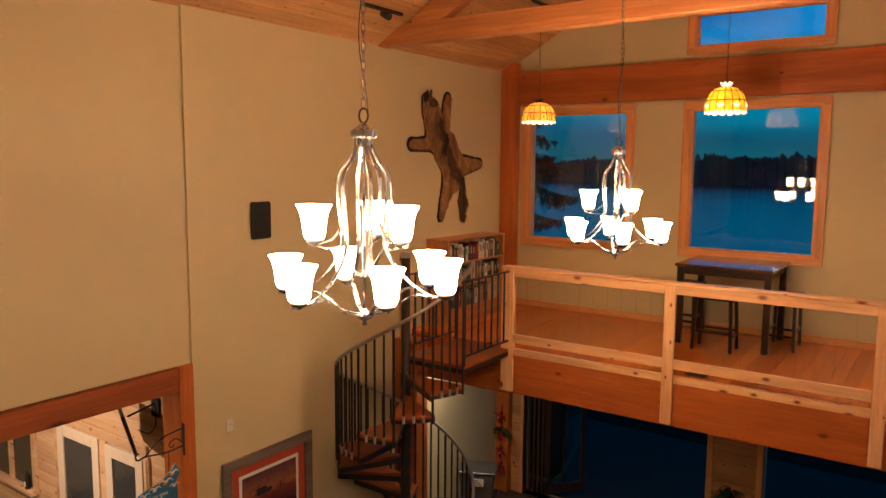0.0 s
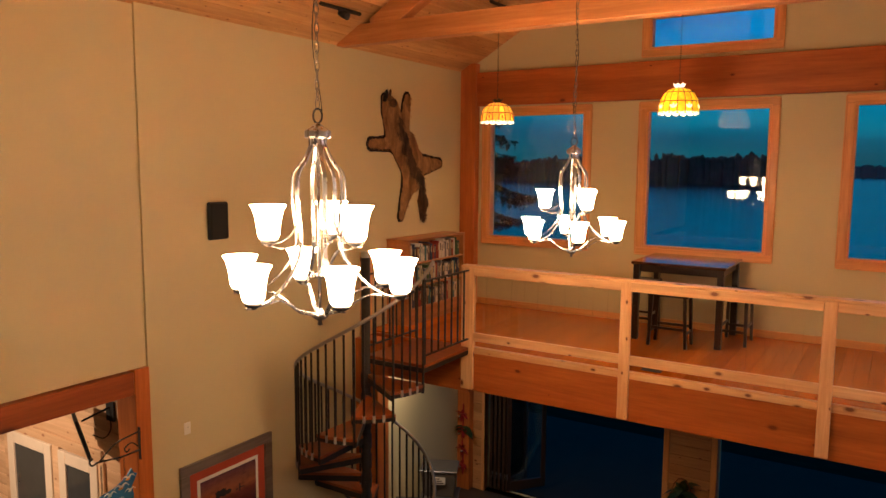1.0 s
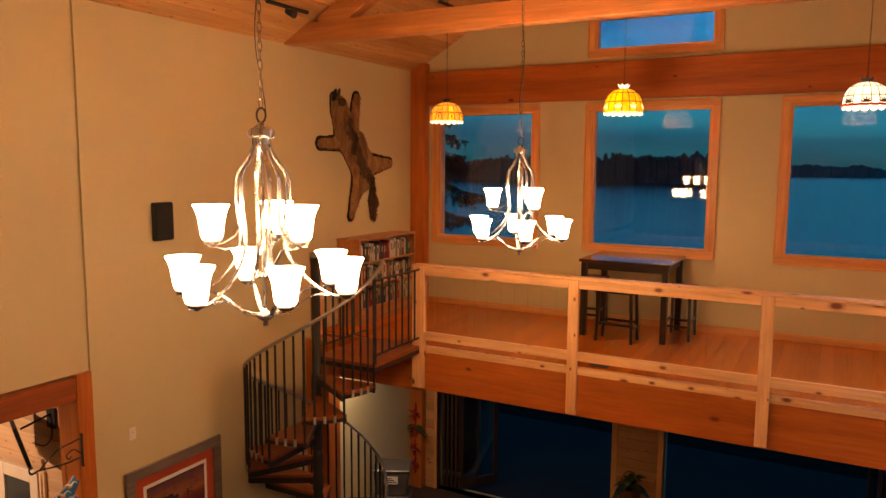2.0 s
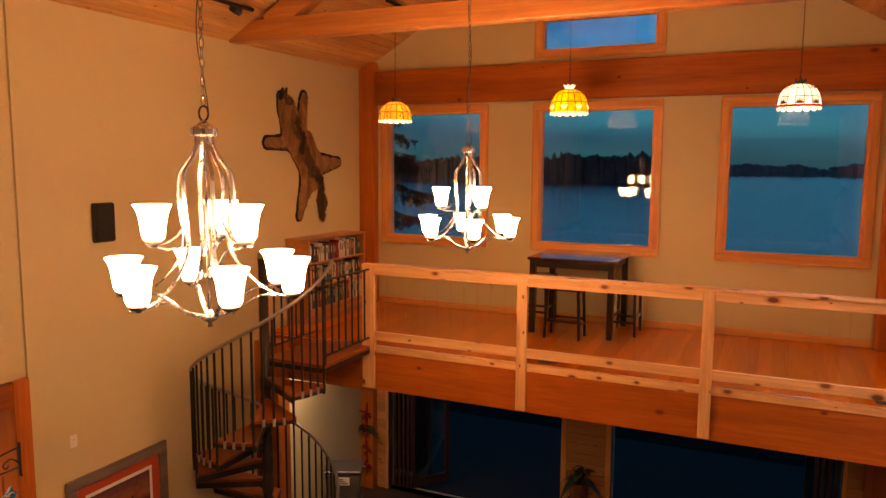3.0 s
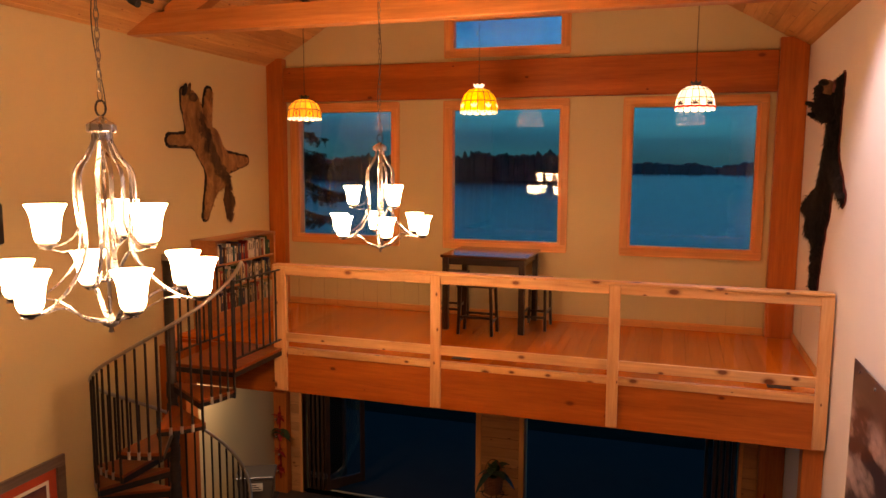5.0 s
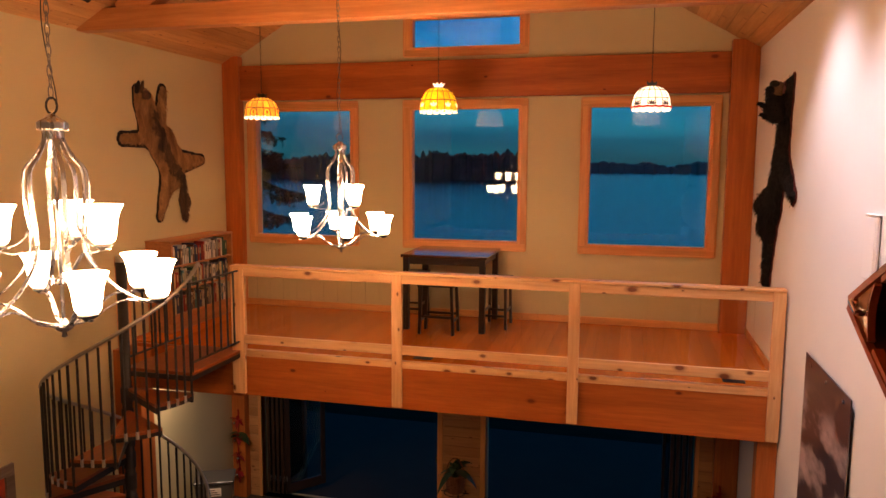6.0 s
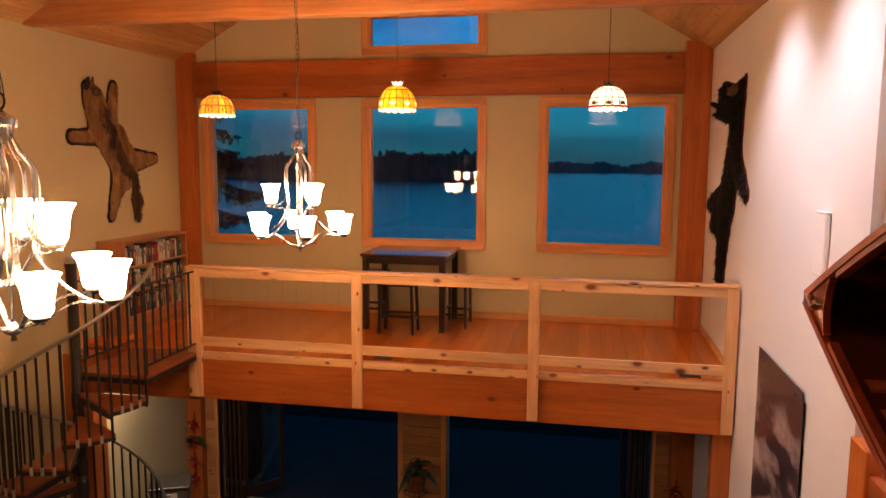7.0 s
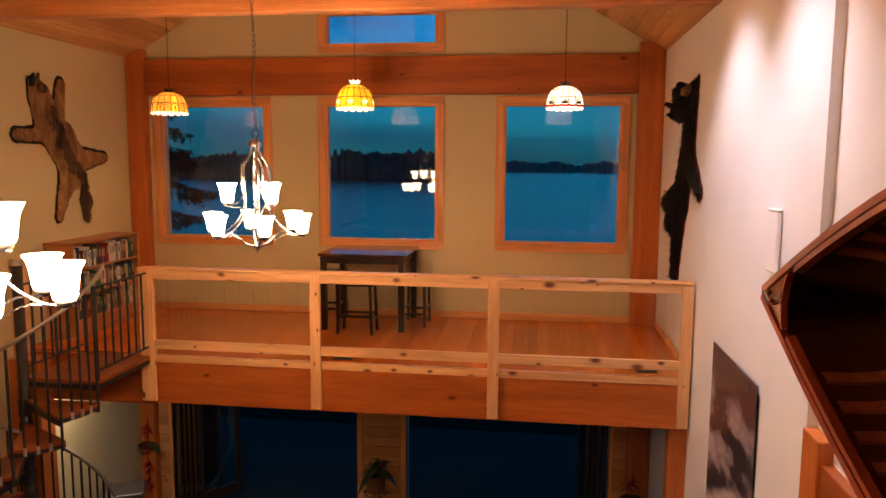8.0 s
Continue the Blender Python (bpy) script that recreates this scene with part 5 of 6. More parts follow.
def can_point(s, a, inset=0.0):
    """s along, a from 0 (one gunwale) to pi (the other)."""
    w, d = max(0.0003, can_w(s) - inset), CDEP * min(1.0, 0.55 + min(s, CL - s) * 1.2) - inset
    cz = w * math.cos(a)
    cx = d * abs(math.sin(a)) ** 0.8
    return (-can_sheer(s) * (1 - math.sin(a)) + cx, -s, cz)


canoe = thing("canoe", pose(0.979, 2.694, 4.639, 0, 2.4, -2.5), "varnished cedar canoe hung on its side, open side to the room", "canoe")
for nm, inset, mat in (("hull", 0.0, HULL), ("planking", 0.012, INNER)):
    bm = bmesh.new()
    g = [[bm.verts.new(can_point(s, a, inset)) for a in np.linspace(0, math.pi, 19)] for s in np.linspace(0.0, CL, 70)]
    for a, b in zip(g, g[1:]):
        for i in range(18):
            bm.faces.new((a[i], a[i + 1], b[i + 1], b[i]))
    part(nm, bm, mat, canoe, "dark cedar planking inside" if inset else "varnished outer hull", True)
for s in np.arange(0.34, CL - 0.3, 0.105):
    bm = bmesh.new()
    q = []
    for a in np.linspace(0.06, math.pi - 0.06, 17):
        p0, p1 = Vector(can_point(s - 0.019, a, 0.013)), Vector(can_point(s + 0.019, a, 0.013))
        c = Vector((can_point(s, a, 0.022)))
        c0, c1 = Vector(can_point(s - 0.017, a, 0.022)), Vector(can_point(s + 0.017, a, 0.022))
        q.append([bm.verts.new(v) for v in (p0, c0, c1, p1)])
    for a, b in zip(q, q[1:]):
        for i in range(3):
            bm.faces.new((a[i], a[i + 1], b[i + 1], b[i]))
    part("rib", bm, RIB, canoe)
for sgn in (1, -1):
    for nm, off, w in (("outwale", 0.010, 0.026), ("inwale", -0.022, 0.020)):
        bm = bmesh.new()
        sweep(bm, [(-can_sheer(s) - 0.004, -s, sgn * max(0.006, can_w(s) + off)) for s in np.linspace(0.0 if nm == "outwale" else 0.20, CL - 0.02, 50)], w, 0.03, up=(1, 0, 0))
        part(nm, bm, GUNWALE, canoe, "glossy mahogany gunwale")
bm = bmesh.new()
pts = []
ss = np.linspace(0.03, 0.155, 8)
for sgn in (1, -1):
    for s in (ss if sgn == 1 else ss[::-1]):
        pts.append((-can_sheer(s) - 0.010, -s, sgn * max(0.002, can_w(s) - 0.006)))
    if sgn == 1:
        edge = [(-can_sheer(0.15) - 0.010, -0.155 + 0.035 * (1 - u * u), u * (can_w(0.155) - 0.008)) for u in np.linspace(0.95, -0.95, 13)]
        pts += edge
top = [bm.verts.new(p) for p in pts]
bot = [bm.verts.new((p[0] + 0.016, p[1], p[2])) for p in pts]
bm.faces.new(top)
bm.faces.new(bot[::-1])
for i in range(len(top)):
    j = (i + 1) % len(top)
    bm.faces.new((top[i], bot[i], bot[j], top[j]))
part("deck", bm, DECKW, canoe, "varnished wooden bow deck")
bm = bmesh.new()
sweep(bm, [(q[0] + 0.004, q[1] - 0.012, q[2]) for q in edge], 0.012, 0.022, up=(1, 0, 0))
part("deck_coaming", bm, GUNWALE, canoe, "dark curved coaming behind the deck")
bm = abox(-can_sheer(0.0) + 0.01, CDEP * 0.55 + 0.01, -0.03, 0.006, -0.012, 0.012, bevel=0.004)
part("stem", bm, INNER, canoe, "dark wooden stem piece")
bm = bmesh.new()
sx = -can_sheer(0.15) - 0.02
rod(bm, (sx - 0.03, -0.04, 0.012), (sx - 0.03, -0.12, -0.012), 0.008, 10)
for s in (-0.045, -0.115):
    rod(bm, (sx + 0.01, s, 0.011 if s > -0.08 else -0.011), (sx - 0.03, s, 0.011 if s > -0.08 else -0.011), 0.011, 10)
    rod(bm, (sx + 0.006, s, 0.0), (sx + 0.012, s, 0.0), 0.022, 12)
part("bow_handle", bm, metal("chrome", (0.8, 0.8, 0.8), 0.08), canoe, "chrome bow handle")
for s in (1.7, 3.2):
    part("thwart", abox(-0.03, -0.008, -s - 0.035, -s + 0.035, -can_w(s) + 0.03, can_w(s) - 0.03, bevel=0.006), GUNWALE, canoe)
for s in (1.45, 3.4):
    part("hanger", abox(CDEP - 0.004, XR + 0.06 - 0.979 + 0.0436 * s, -s - 0.02, -s + 0.02, -0.06, 0.0, bevel=0.004), BLACK, canoe, "black wall bracket")

# ---- room beyond the west opening ----
WHITEW = plain("white_door_paint", (0.72, 0.61, 0.48), 0.35, vary=0.05)
RY = 4.20
structure("wall_side_room", abox(-10.8, XL - 0.26, RY + 0.02, RY + 0.2, 0, 3.4), BOARDS, "boarded wall of the side room", "wall")
structure("wall_side_room_west", abox(-10.9, -10.75, -1.2, RY, 0, 3.4), WALL, "plain wall closing the side room", "wall")
structure("wall_side_room_south", abox(-10.9, XL - 0.26, -1.3, -1.2, 0, 3.4), WALL, "plain wall closing the side room", "wall")
structure("ceiling_side_room", abox(-10.9, XL - 0.26, -1.3, RY + 0.2, 3.30, 3.4), CEIL, "pine ceiling of the side room", "ceiling")
structure("wall_east_room", abox(XR + 2.6, XR + 2.8, YB, 4.6, 0, 3.9), WALL_WHITE, "plain wall closing the east room", "wall")
structure("wall_east_room_north", abox(XR + 0.26, XR + 2.8, 4.4, 4.6, 0, 3.9), WALL_WHITE, "plain wall closing the east room", "wall")
structure("ceiling_east_room", abox(XR + 0.26, XR + 2.8, YB, 4.6, 3.75, 3.9), CEIL, "pine ceiling of the east room", "ceiling")
clad = tagged(new("cladding_side_room"), "pale horizontal pine boards on the side room wall", "wall cladding", "", "structure")
z = 0.0
HOLES = ((-8.54, -6.66, 2.20), (-10.3, -9.02, 2.05))
while z < 3.28:
    h = min(0.135, 3.28 - z)
    spans = [(-10.7, XL - 0.265)]
    for a, b, top in HOLES:
        if z < top:
            spans = [s for p, q in spans for s in ((p, min(q, a)), (max(p, b), q)) if s[1] - s[0] > 0.02]
    for a, b in spans:
        part("board", abox(a, b, RY, RY + 0.018, z, z + h - 0.005, bevel=0.003), BOARDS, clad)
    z += 0.135


def glass_door(name, x0, x1, z1, label):
    d = thing(name, pose(x0, RY, 0), label, "door", "white glazed doors")
    w = x1 - x0
    s = 0.13
    for nm, b in (("stile", (0, s, -0.045, 0.0, 0, z1)), ("stile", (w - s, w, -0.045, 0.0, 0, z1)), ("top_rail", (s, w - s, -0.044, -0.001, z1 - s, z1)), ("bottom_rail", (s, w - s, -0.044, -0.001, 0, 0.24))):
        part(nm, abox(*b, bevel=0.005), WHITEW, d)
    part("pane", abox(s, w - s, -0.025, -0.018, 0.24, z1 - s), plain("night_glass", (0.045, 0.050, 0.055), 0.05, vary=0.1), d, "dark glass pane")
    bm = bmesh.new()
    rod(bm, (w - 0.06, -0.045, 1.0), (w - 0.06, -0.09, 1.0), 0.012)
    rod(bm, (w - 0.06, -0.09, 1.0), (w - 0.16, -0.09, 1.0), 0.009)
    part("handle", bm, NICKEL, d, "metal lever handle")
    return d


glass_door("glazed_door", -8.44, -7.56, 2.08, "white glazed door in a pine wall")
glass_door("glazed_door", -7.42, -6.72, 2.06, "white glazed door standing beside its twin")
structure("trim_side_doors", abox(-8.54, -6.66, RY - 0.03, RY - 0.001, 2.085, 2.2, bevel=0.004), BOARDS, "pine casing over the white doors", "trim")
for x in (-8.535, -7.555, -6.72):
    structure("trim_side_door", abox(x, x + (0.09 if x != -7.555 else 0.13), RY - 0.03, RY - 0.001, 0, 2.083, bevel=0.004), BOARDS, "pine door casing", "trim")
sw = tagged(new("window_5"), "pine-framed window of the side room, dark outside", "window", "", "structure")
for b in ((-10.3, -9.02, RY - 0.03, RY + 0.02, 1.95, 2.05), (-10.3, -9.02, RY - 0.10, RY + 0.02, 1.02, 1.07), (-9.12, -9.02, RY - 0.03, RY + 0.02, 1.07, 1.95), (-9.72, -9.64, RY - 0.03, RY + 0.02, 1.07, 1.95)):
    part("casing", abox(*b, bevel=0.004), BOARDS, sw)
part("pane", abox(-10.3, -9.02, RY + 0.004, RY + 0.012, 1.03, 1.96), plain("night_glass_2", (0.04, 0.04, 0.035), 0.06), sw, "dark pane")
bmw = abox(-10.3, -9.02, RY, RY + 0.018, 0, 1.018)
structure("boards_below_window", bmw, BOARDS, "pine boards under the side room window", "wall cladding")
bt = thing("bottle", pose(-9.2, RY - 0.05, 1.07), "dark bottle on the window sill", "bottle")
bm = bmesh.new()
lathe(bm, [(0.0, 0.0), (0.032, 0.0), (0.034, 0.01), (0.034, 0.14), (0.014, 0.19), (0.012, 0.235), (0.0, 0.236)], 14)
part("body", bm, BLACK, bt, "", True)
part("label", abox(-0.02, 0.02, -0.037, -0.0345, 0.04, 0.10), PLATE, bt, "pale label")

# television leaning out from the wall on its arm
tv = thing("television", pose(-6.60, 3.93, 2.50, 0, 0, 0), "flat black television tilted on a wall arm", "television")
tilt = Matrix.Rotation(radians(-26), 4, "Z") @ Matrix.Rotation(radians(15), 4, "X")
o = part("housing", abox(-0.30, 0.30, -0.014, 0.018, -0.215, 0.215, bevel=0.006), BLACK, tv)
o.matrix_basis = tilt
o = part("screen", abox(-0.28, 0.28, -0.0165, -0.0145, -0.20, 0.20), plain("tv_screen", (0.01, 0.01, 0.012), 0.08), tv, "dark switched-off screen")
o.matrix_basis = tilt
bm = bmesh.new()
rod(bm, (0.0, 0.02, 0.10), (0.12, 0.25, 0.20), 0.011)
box(bm, 0.06, 0.18, 0.245, 0.268, 0.06, 0.26)
part("arm", bm, BLACK, tv, "black wall arm")
bm = bmesh.new()
sweep(bm, smooth_line([(0.12, 0.25, 0.10), (0.16, 0.22, -0.02), (0.10, 0.18, -0.10), (0.05, 0.1, -0.05)], 5), 0.006, n=6)
part("cable", bm, BLACK, tv, "hanging black cable")

# scrolled bracket and the hanging sign
IRON = plain("wrought_iron", (0.012, 0.011, 0.010), 0.55, vary=0.3, scale=40)
BX = XL + 0.075
br = thing("sign_bracket", pose(BX, 3.90, 2.585), "black wrought-iron scroll bracket on the fir post", "bracket")
bm = bmesh.new()
sweep(bm, smooth_line([(0, -0.01, 0.18), (0, -0.012, 0.0), (0, -0.010, -0.12)], 4), 0.028, 0.008, up=(0, 1, 0))
part("back_bar", bm, IRON, br)
bm = bmesh.new()
sweep(bm, smooth_line([(0, -0.015, -0.03), (0, -0.2, -0.035), (0, -0.40, -0.01), (0, -0.47, -0.02), (0, -0.49, 0.02), (0, -0.46, 0.04)], 6), 0.008, n=6)
part("arm", bm, IRON, br)
bm = bmesh.new()
sweep(bm, smooth_line([(0, -0.40, -0.005), (0, -0.25, 0.10), (0, -0.10, 0.13), (0, -0.02, 0.14)], 6), 0.007, n=6)
sweep(bm, smooth_line([(0, -0.02, 0.0), (0, -0.09, 0.06), (0, -0.16, 0.03), (0, -0.14, -0.01), (0, -0.11, 0.01)], 6), 0.006, n=6)
part("scroll", bm, IRON, br)
sign = thing("hanging_sign", pose(BX, 3.63, 2.475), "blue painted wooden sign with white gulls on chains", "sign")
for y in (-0.12, 0.10):
    bm = bmesh.new()
    chain(bm, 0, y, -0.28 if y < 0 else -0.11, 0.06, 0.008, 0.022)
    part("chain", bm, IRON, sign, "short iron chain")
BLUE = plain("blue_sign_paint", (0.03, 0.16, 0.36), 0.4, vary=0.15, scale=12)
bm = bmesh.new()
edge = [(-0.22, -0.62), (0.17, -0.62), (0.175, -0.30), (0.16, -0.22), (0.19, -0.17), (0.215, -0.12), (0.185, -0.11), (0.165, -0.06), (0.13, -0.10), (0.09, -0.14), (0.04, -0.165), (-0.03, -0.19), (-0.12, -0.205), (-0.215, -0.235)]
f0 = [bm.verts.new((-0.009, a, b)) for a, b in edge]
f1 = [bm.verts.new((0.009, a, b)) for a, b in edge]
bm.faces.new(f0)
bm.faces.new(f1[::-1])
for i in range(len(edge)):
    j = (i + 1) % len(edge)
    bm.faces.new((f0[i], f1[i], f1[j], f0[j]))
part("board", bm, BLUE, sign, "blue shaped board")
WHITEP = plain("white_sign_paint", (0.78, 0.76, 0.72), 0.5, vary=0.05)
YELP = plain("yellow_sign_paint", (0.7, 0.32, 0.05), 0.5, vary=0.05)
for a, b, r in ((0.125, -0.135, 0.06), (0.055, -0.195, 0.065), (0.14, -0.25, 0.045), (-0.055, -0.225, 0.055), (-0.155, -0.25, 0.05), (0.01, -0.385, 0.06)):
    for sgn in (1, -1):
        bm = bmesh.new()
        wing = [(0.0112, a + sgn * r * u, b + r * (0.55 * math.sin(2.4 * u) - 0.25 * u)) for u in np.linspace(0.02, 1.15, 9)]
        sweep(bm, wing, 0.0022, 0.36 * r, up=(0, 0, 1), taper=lambda t: 1.0 - 0.85 * t)
        part("gull_wing", bm, WHITEP, sign, "white painted wing")
    bm = bmesh.new()
    bmesh.ops.create_icosphere(bm, subdivisions=2, radius=r * 0.26, matrix=pose(0.0115, a - 0.1 * r, b - 0.15 * r) @ Matrix.Diagonal((0.12, 1.5, 0.7, 1)))
    part("gull_body", bm, YELP if r > 0.055 else WHITEP, sign, "", True)
cu = bpy.data.curves.new("lettering", "FONT")
cu.body, cu.size, cu.extrude, cu.align_x = "Kom igen", 0.052, 0.0015, "CENTER"
cu.materials.append(WHITEP)
tx = new("lettering", cu)
tx.parent = sign
tx["label"] = "white painted lettering"
tx.matrix_basis = pose(0.0115, -0.03, -0.305, 90, 0, 90)

# green plant tops in the side room
LEAFM = plain("leaf_green", (0.025, 0.06, 0.016), 0.45, vary=0.35, scale=25)


def leaf(bm, base, d, length, width, droop):
    d = Vector(d).normalized()
    side = d.cross(Vector((0, 0, 1)))
    side = side.normalized() if side.length > 1e-3 else Vector((1, 0, 0))
    rows = []
    for i in range(6):
        t = i / 5
        p = Vector(base) + d * length * t + Vector((0, 0, -droop * length * t * t))
        w = width * math.sin(math.pi * min(0.98, 0.12 + 0.88 * t)) / 2
        rows.append((bm.verts.new(p - side * w + Vector((0, 0, 0.15 * w))), bm.verts.new(p), bm.verts.new(p + side * w + Vector((0, 0, 0.15 * w)))))
    for a, b in zip(rows, rows[1:]):
        bm.faces.new((a[0], a[1], b[1], b[0]))
        bm.faces.new((a[1], a[2], b[2], b[1]))


def plant_leaves(owner, origin, n, length, width, seed, up=0.6, mat=None, name="leaf"):
    rng = random.Random(seed)
    for k in range(n):
        a = 2 * math.pi * rng.random()
        bm = bmesh.new()
        e = rng.uniform(0.1, up)
        leaf(bm, origin, (math.cos(a) * (1 - e), math.sin(a) * (1 - e), e), length * rng.uniform(0.7, 1.15), width * rng.uniform(0.8, 1.2), rng.uniform(0.3, 1.0))
        part(name, bm, mat or LEAFM, owner, "", True)


sp = thing("potted_plant", pose(-8.86, 3.72, 0.0), "bushy green plant in a tall wooden planter", "plant")
part("planter", abox(-0.16, 0.16, -0.16, 0.16, 0, 0.86, bevel=0.01), BOARDS, sp, "tall wooden planter")
plant_leaves(sp, (0, 0, 0.84), 26, 0.30, 0.09, 44, 1.0)
ch = thing("wooden_chair", pose(-9.25, 3.45, 0.0, 0, 0, 20), "plain pine chair in the side room", "chair")
part("seat", abox(-0.22, 0.22, -0.22, 0.22, 0.43, 0.46, bevel=0.006), BOARDS, ch)
for sx in (-0.19, 0.19):
    part("leg", abox(sx - 0.02, sx + 0.02, -0.21, -0.17, 0, 0.429, bevel=0.003), BOARDS, ch)
    part("leg", abox(sx - 0.02, sx + 0.02, 0.17, 0.21, 0, 1.05, bevel=0.003), BOARDS, ch)
for z in (0.62, 0.80, 0.96):
    part("back_slat", abox(-0.169, 0.169, 0.18, 0.20, z, z + 0.08, bevel=0.003), BOARDS, ch)

# hanging plant on the pier between the doors
WICK = wood("wicker", (0.15, 0.055, 0.022), (0.30, 0.12, 0.05), "z", 0.7)
pot = thing("potted_plant", pose(-2.17, YF - 0.22, 0.54), "leafy plant in a woven basket on an iron wall stand", "plant")
bm = bmesh.new()
for k in range(11):
    z, r = 0.012 + 0.024 * k, 0.105 + 0.0035 * k
    sweep(bm, [((r + 0.004 * math.cos(9 * a + math.pi * k)) * math.cos(a), (r + 0.004 * math.cos(9 * a + math.pi * k)) * math.sin(a), z) for a in np.linspace(0, 2 * math.pi, 37)], 0.013, n=5)
rr = lathe(bm, [(0.0, 0.0), (0.10, 0.002), (0.135, 0.24), (0.0, 0.245)], 18)
part("basket", bm, WICK, pot, "woven wicker basket")
bm = bmesh.new()
sweep(bm, [(0.15 * math.cos(a), 0.15 * math.sin(a), -0.012) for a in np.linspace(0, 2 * math.pi, 25)], 0.006, n=5)
rod(bm, (-0.2, 0, -0.012), (0.2, 0, -0.012), 0.006)
rod(bm, (0, -0.14, -0.012), (0, 0.198, -0.012), 0.006)
rod(bm, (0, 0.19, -0.25), (0, 0.19, 0.1), 0.008)
part("stand", bm, IRON, pot, "black iron wall stand")
bm = bmesh.new()
sweep(bm, [(0.125 * math.cos(a), 0.0, 0.24 + 0.24 * math.sin(a)) for a in np.linspace(0, math.pi, 19)], 0.009, n=6)
part("basket_handle", bm, WICK, pot, "arched wicker handle")
plant_leaves(pot, (0, 0, 0.23), 22, 0.17, 0.10, 21, 2.2)
plant_leaves(pot, (0, 0, 0.30), 11, 0.36, 0.12, 24, 0.9)

# poinsettia garlands on the corner posts
REDP = plain("poinsettia_red", (0.32, 0.015, 0.012), 0.6, vary=0.3, scale=30)
SILVER = metal("silver_bell", (0.7, 0.68, 0.65), 0.2)


def garland(x, y, z0, z1, seed, label):
    g = thing("poinsettia_garland", pose(x, y, z0), label, "garland", "poinsettia garlands")
    rng = random.Random(seed)
    bm = bmesh.new()
    sweep(bm, [(0.01 * math.sin(t * 9), -0.02, t * (z1 - z0)) for t in np.linspace(0, 1, 16)], 0.012, n=6)
    part("ribbon", bm, REDP, g, "red ribbon")
    for z in (0.15, 0.38, 0.62, 0.86):
        zc = z * (z1 - z0)
        for k in range(7):
            a = 2 * math.pi * k / 7 + rng.random()
            bm = bmesh.new()
            leaf(bm, (0, -0.03, zc), (math.cos(a), -0.35, math.sin(a)), 0.12 * rng.uniform(0.8, 1.2), 0.055, 0.2)
            part("petal", bm, REDP, g, "", True)
        bm = bmesh.new()
        bmesh.ops.create_icosphere(bm, subdivisions=2, radius=0.022, matrix=pose(rng.uniform(-0.03, 0.03), -0.085, zc - 0.03))
        part("bell", bm, SILVER, g, "small silver bell", True)
    for sx in (-1, 1):
        for dz in (0.0, -0.05):
            bm = bmesh.new()
            leaf(bm, (0, -0.03, 0.68 * (z1 - z0) + dz), (sx, -0.2, 0.15 + dz), 0.22, 0.11, 0.6)
            part("leaf", bm, LEAFM, g, "dark green leaf", True)
    return g


garland(-5.56, YF - 0.145, 0.25, 1.40, 31, "red poinsettia garland with silver bells on a corner post")
garland(1.30, YF - 0.145, 0.05, 1.00, 33, "red poinsettia garland hung on the far corner post")

# storage tubs and the post below the loft
TUB = plain("grey_tub_plastic", (0.10, 0.093, 0.084), 0.35, vary=0.1)


def tub(m, w, d, h, label):
    t = thing("storage_tub", m, label, "storage tub", "storage tubs")
    bm = bmesh.new()
    lo = [bm.verts.new((sx * (w - 0.03), sy * (d - 0.03), 0)) for sx, sy in ((-1, -1), (1, -1), (1, 1), (-1, 1))]
    hi = [bm.verts.new((sx * w, sy * d, h)) for sx, sy in ((-1, -1), (1, -1), (1, 1), (-1, 1))]
    bm.faces.new(lo[::-1])
    bm.faces.new(hi)
    fs = [bm.faces.new((lo[i], lo[(i + 1) % 4], hi[(i + 1) % 4], hi[i])) for i in range(4)]
    bmesh.ops.bevel(bm, geom=bm.edges[:], offset=0.02, segments=2, affect="EDGES")
    part("body", bm, TUB, t)
    part("lid", abox(-w - 0.015, w + 0.015, -d - 0.015, d + 0.015, h + 0.001, h + 0.035, bevel=0.01), TUB, t, "grey snap-on lid")
    part("label_card", abox(-0.10, 0.10, -d - 0.003 - 0.012, -d - 0.004, h * 0.55, h * 0.85), PLATE, t, "white paper label")
    bm = bmesh.new()
    for k in range(3):
        box(bm, -0.08, 0.08 - 0.03 * k, -d - 0.0175, -d - 0.0155, h * 0.6 + 0.03 * k, h * 0.6 + 0.012 + 0.03 * k)
    part("writing", bm, BLACK, t)
    return t


tub(pose(-5.33, 8.52, 0.0, 0, 0, 22), 0.25, 0.20, 0.38, "grey plastic storage tub with a white label on the floor")
tub(pose(-5.34, 8.52, 0.416, 0, 0, 26), 0.25, 0.20, 0.36, "grey plastic storage tub stacked on another tub")
tub(pose(-5.36, 7.86, 0.0, 0, 0, 30), 0.24, 0.20, 0.46, "grey plastic storage tub beside the stack")
structure("post_loft_west", abox(XL + 0.004, XL + 0.355, 7.03, 7.265, 0, 2.94, bevel=0.006), FIR_Z, "reddish fir post carrying the loft behind the stair", "post")

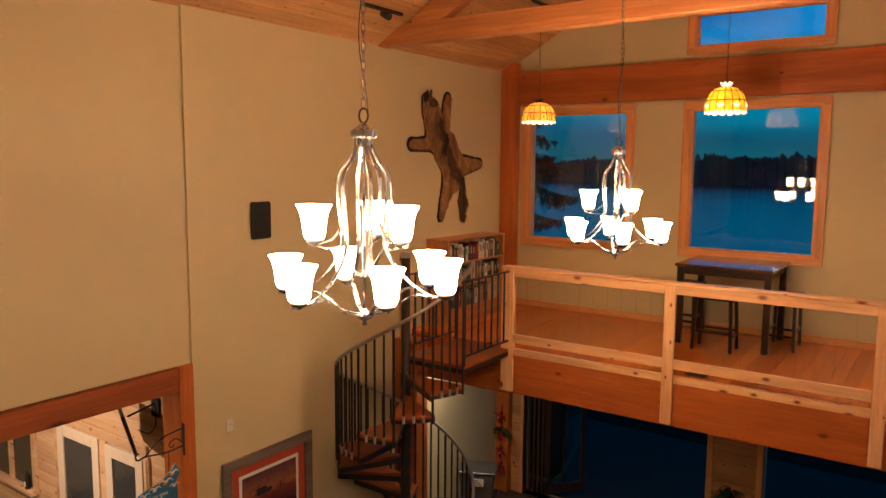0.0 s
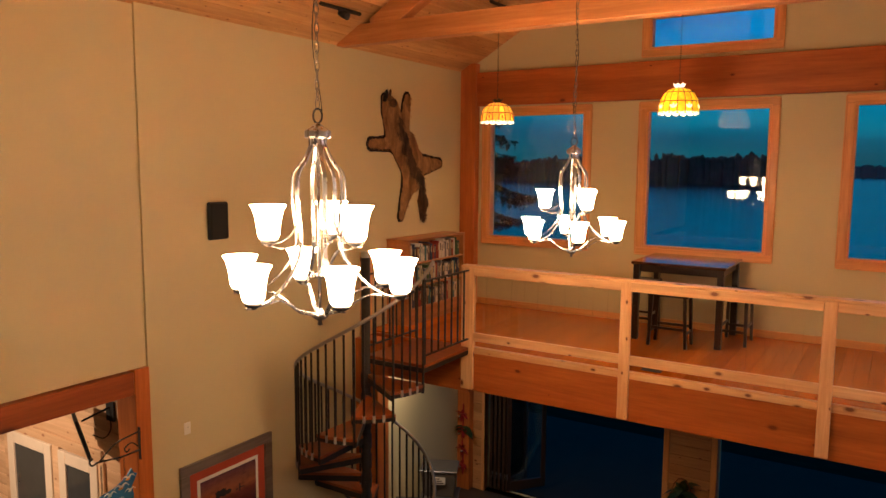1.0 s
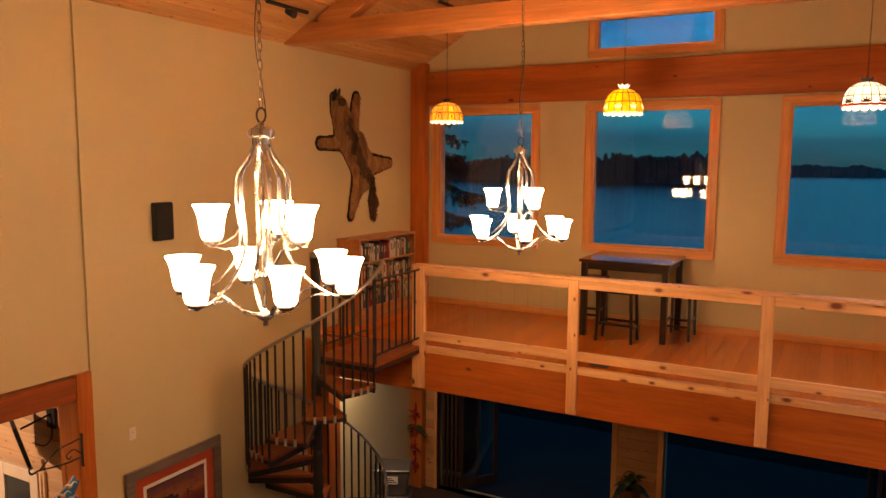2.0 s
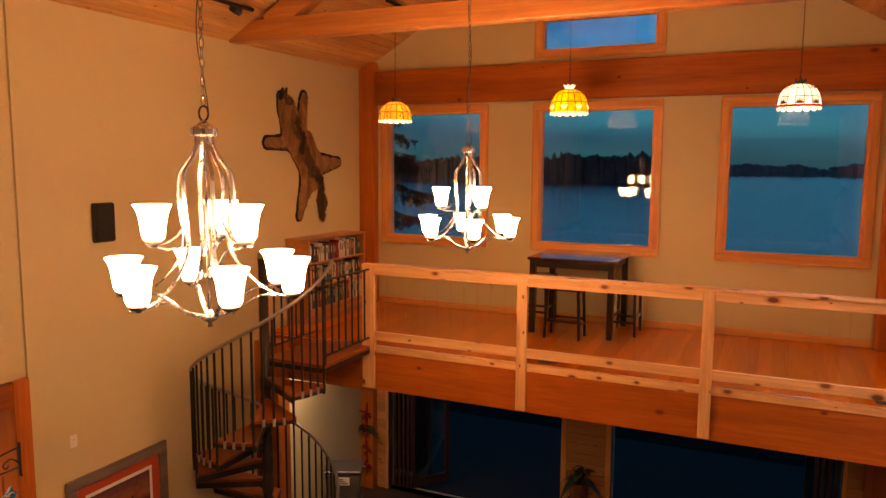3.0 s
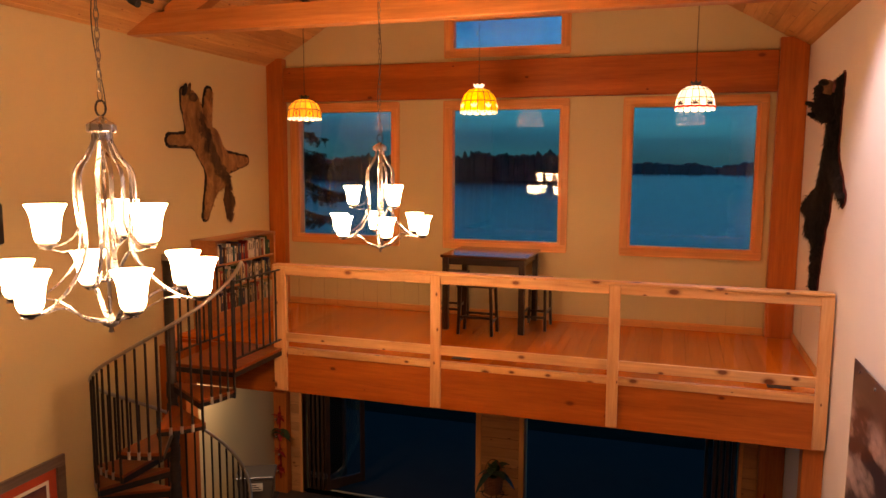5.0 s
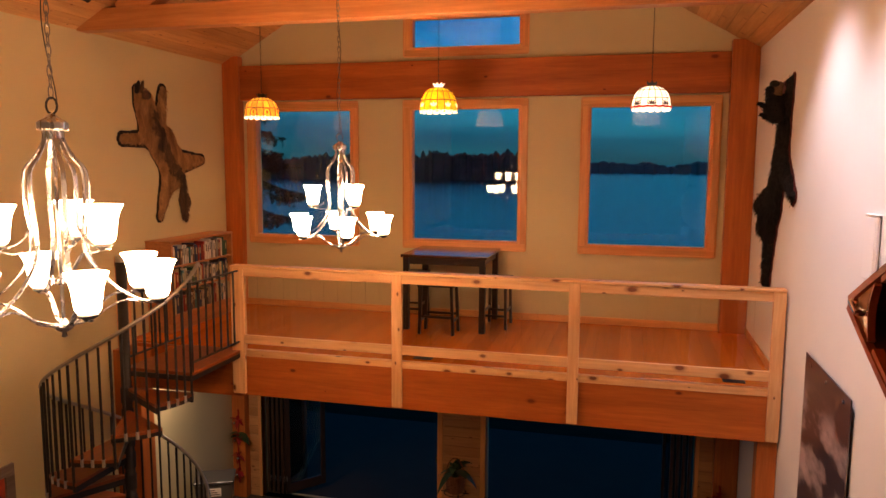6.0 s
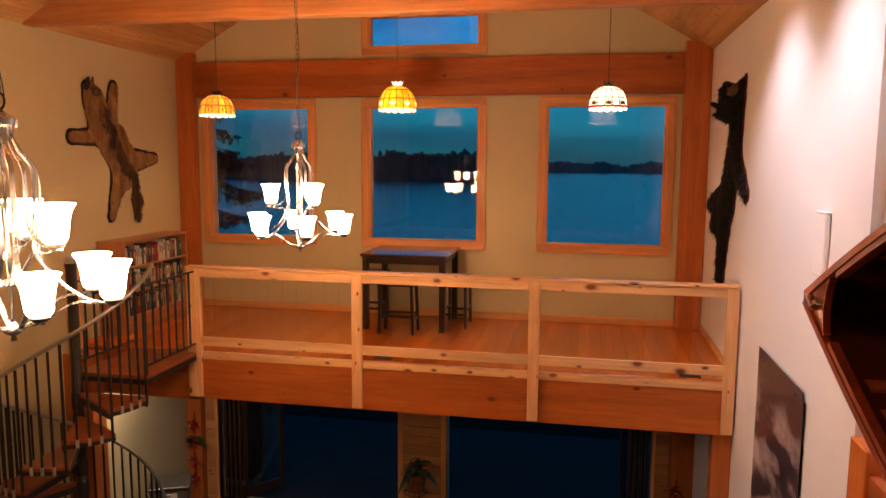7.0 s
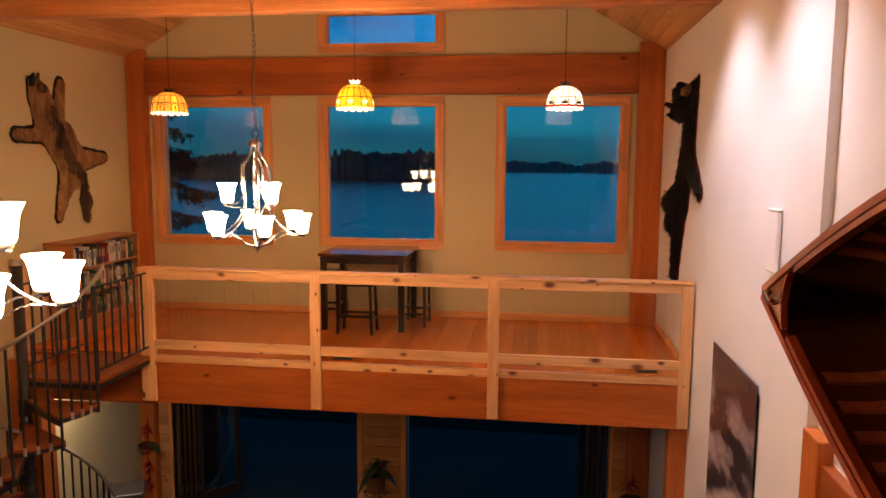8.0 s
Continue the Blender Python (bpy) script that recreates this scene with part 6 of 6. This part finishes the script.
# ---- track lights under the vault ----
def track_light(m, length, heads, label):
    t = thing("track_light", m, label, "track light", "track lights")
    part("rail", abox(-0.018, 0.018, 0, length, -0.03, 0, bevel=0.003), BLACK, t)
    for y in heads:
        bm = bmesh.new()
        rod(bm, (0, y, -0.03), (0, y, -0.09), 0.008)
        part("stem", bm, BLACK, t)
        bm = bmesh.new()
        rr = lathe(bm, [(0.0, 0.06), (0.03, 0.06), (0.036, 0.03), (0.04, -0.06), (0.034, -0.06), (0.03, 0.02), (0.0, 0.025)], 14, pose(0.03, y, -0.12, 0, -35, 0))
        part("head", bm, BLACK, t, "black spotlight head", True)
    return t


def on_slope(x, y):
    return pose(x, y, roof_z(x) - 0.012, 0, math.degrees(math.atan(PITCH)) * (1 if x > XM else -1), 0)


track_light(on_slope(-5.18, 5.88), 0.66, (0.28,), "black track light on the pine ceiling")
track_light(on_slope(-4.505, 8.3), 0.4, (0.2,), "black track light behind the roof truss")
track_light(on_slope(0.62, 4.1), 2.3, (0.45, 1.85), "black track light washing the white wall")
for y in (4.55, 5.95):
    l = bpy.data.lights.new("spot", "SPOT")
    l.energy, l.color, l.spot_size, l.spot_blend, l.shadow_soft_size = SPOT_WATTS, (1.0, 0.93, 1.0), radians(88), 1.0, 0.08
    o = new("spot", l)
    e = Vector((0.60, y, roof_z(0.62) - 0.22))
    o.matrix_basis = look(e, (XR, y, 3.7))

# lamp under the loft and lamps of the side rooms
def ceiling_disc(x, y, z, watts, label, tone=(1.0, 0.70, 0.42)):
    c = thing("ceiling_light", pose(x, y, z), label, "ceiling light")
    bm = bmesh.new()
    lathe(bm, [(0.0, 0.0), (0.09, 0.0), (0.095, -0.012), (0.075, -0.016), (0.0, -0.016)], 20)
    part("ring", bm, PLATE, c)
    l = bpy.data.lights.new("lamp", "AREA")
    l.shape, l.size, l.energy, l.color = "DISK", 0.14, watts, tone
    o = new("lamp", l)
    o.location = (x, y, z - 0.03)


ceiling_disc(-5.22, 7.62, 2.615, 14.0, "small recessed light under the loft", (1.0, 0.80, 0.58))
ceiling_disc(-7.7, 2.5, 3.295, 98.0, "recessed light in the side room ceiling", (1.0, 0.66, 0.42))

# spruce limbs outside the first window
NEEDLE = plain("spruce_needles", (0.012, 0.018, 0.012), 0.9, vary=0.4)
BARK = plain("spruce_bark", (0.03, 0.022, 0.018), 0.9, vary=0.3)
spruce = thing("spruce_tree", pose(-7.32, 13.0, -0.3), "dark spruce tree close outside the window", "tree")
bm = bmesh.new()
sweep(bm, [(0.03 * math.sin(z), 0, z) for z in np.linspace(0, 9, 12)], 0.16, n=8, taper=lambda t: 1 - 0.9 * t)
part("trunk", bm, BARK, spruce)
rng = random.Random(8)
bl, bn = bmesh.new(), bmesh.new()


def limb(z, a, ln):
    """A drooping spruce limb with hanging twigs and needles."""
    out = Vector((math.cos(a), math.sin(a), 0))
    line = [Vector((0, 0, z)) + out * ln * t + Vector((0, 0, -ln * (0.42 * t - 0.16 * t ** 3))) for t in np.linspace(0, 1, 8)]
    sweep(bl, line, 0.017, n=5, taper=lambda t: 1 - 0.8 * t)
    side = Vector((-out.y, out.x, 0))
    for _ in range(int(34 * ln)):
        t = rng.uniform(0.18, 1.0) * 6.999
        p = line[int(t)].lerp(line[int(t) + 1], t % 1)
        hang = rng.uniform(0.10, 0.34) * (1.1 - 0.08 * t)
        d = (side * rng.gauss(0, 0.55) + out * 0.25 + Vector((0, 0, -1))).normalized() * hang
        for _ in range(22):
            q = p + d * rng.random()
            e = Vector((rng.gauss(0, 1), rng.gauss(0, 1), rng.gauss(-0.7, 0.6))).normalized() * rng.uniform(0.03, 0.075)
            w = e.cross(Vector((rng.random(), rng.random(), 0.3))).normalized() * 0.012
            bn.faces.new([bn.verts.new(v) for v in (q - w, q + w, q + e)])


for k in range(90):
    z = 1.6 + 0.42 * rng.randrange(17) + rng.gauss(0, 0.05)
    limb(z, rng.uniform(0.9, 5.6), (9.4 - z) * 0.30 * rng.uniform(0.6, 1.1))
# the limbs that reach past the house corner
for z, a, ln in ((6.75, -0.3, 0.60), (6.45, 0.1, 0.55), (6.15, -0.1, 0.66), (5.80, -0.35, 1.05), (5.65, 0.1, 1.15), (5.55, -0.1, 0.95), (5.25, -0.25, 1.75), (5.15, 0.3, 1.35), (5.0, -0.05, 1.1), (4.70, -0.4, 1.15), (4.6, 0.05, 1.0), (4.1, -0.2, 1.1)):
    limb(z, a, ln)
part("limbs", bl, BARK, spruce)
part("crown", bn, NEEDLE, spruce)
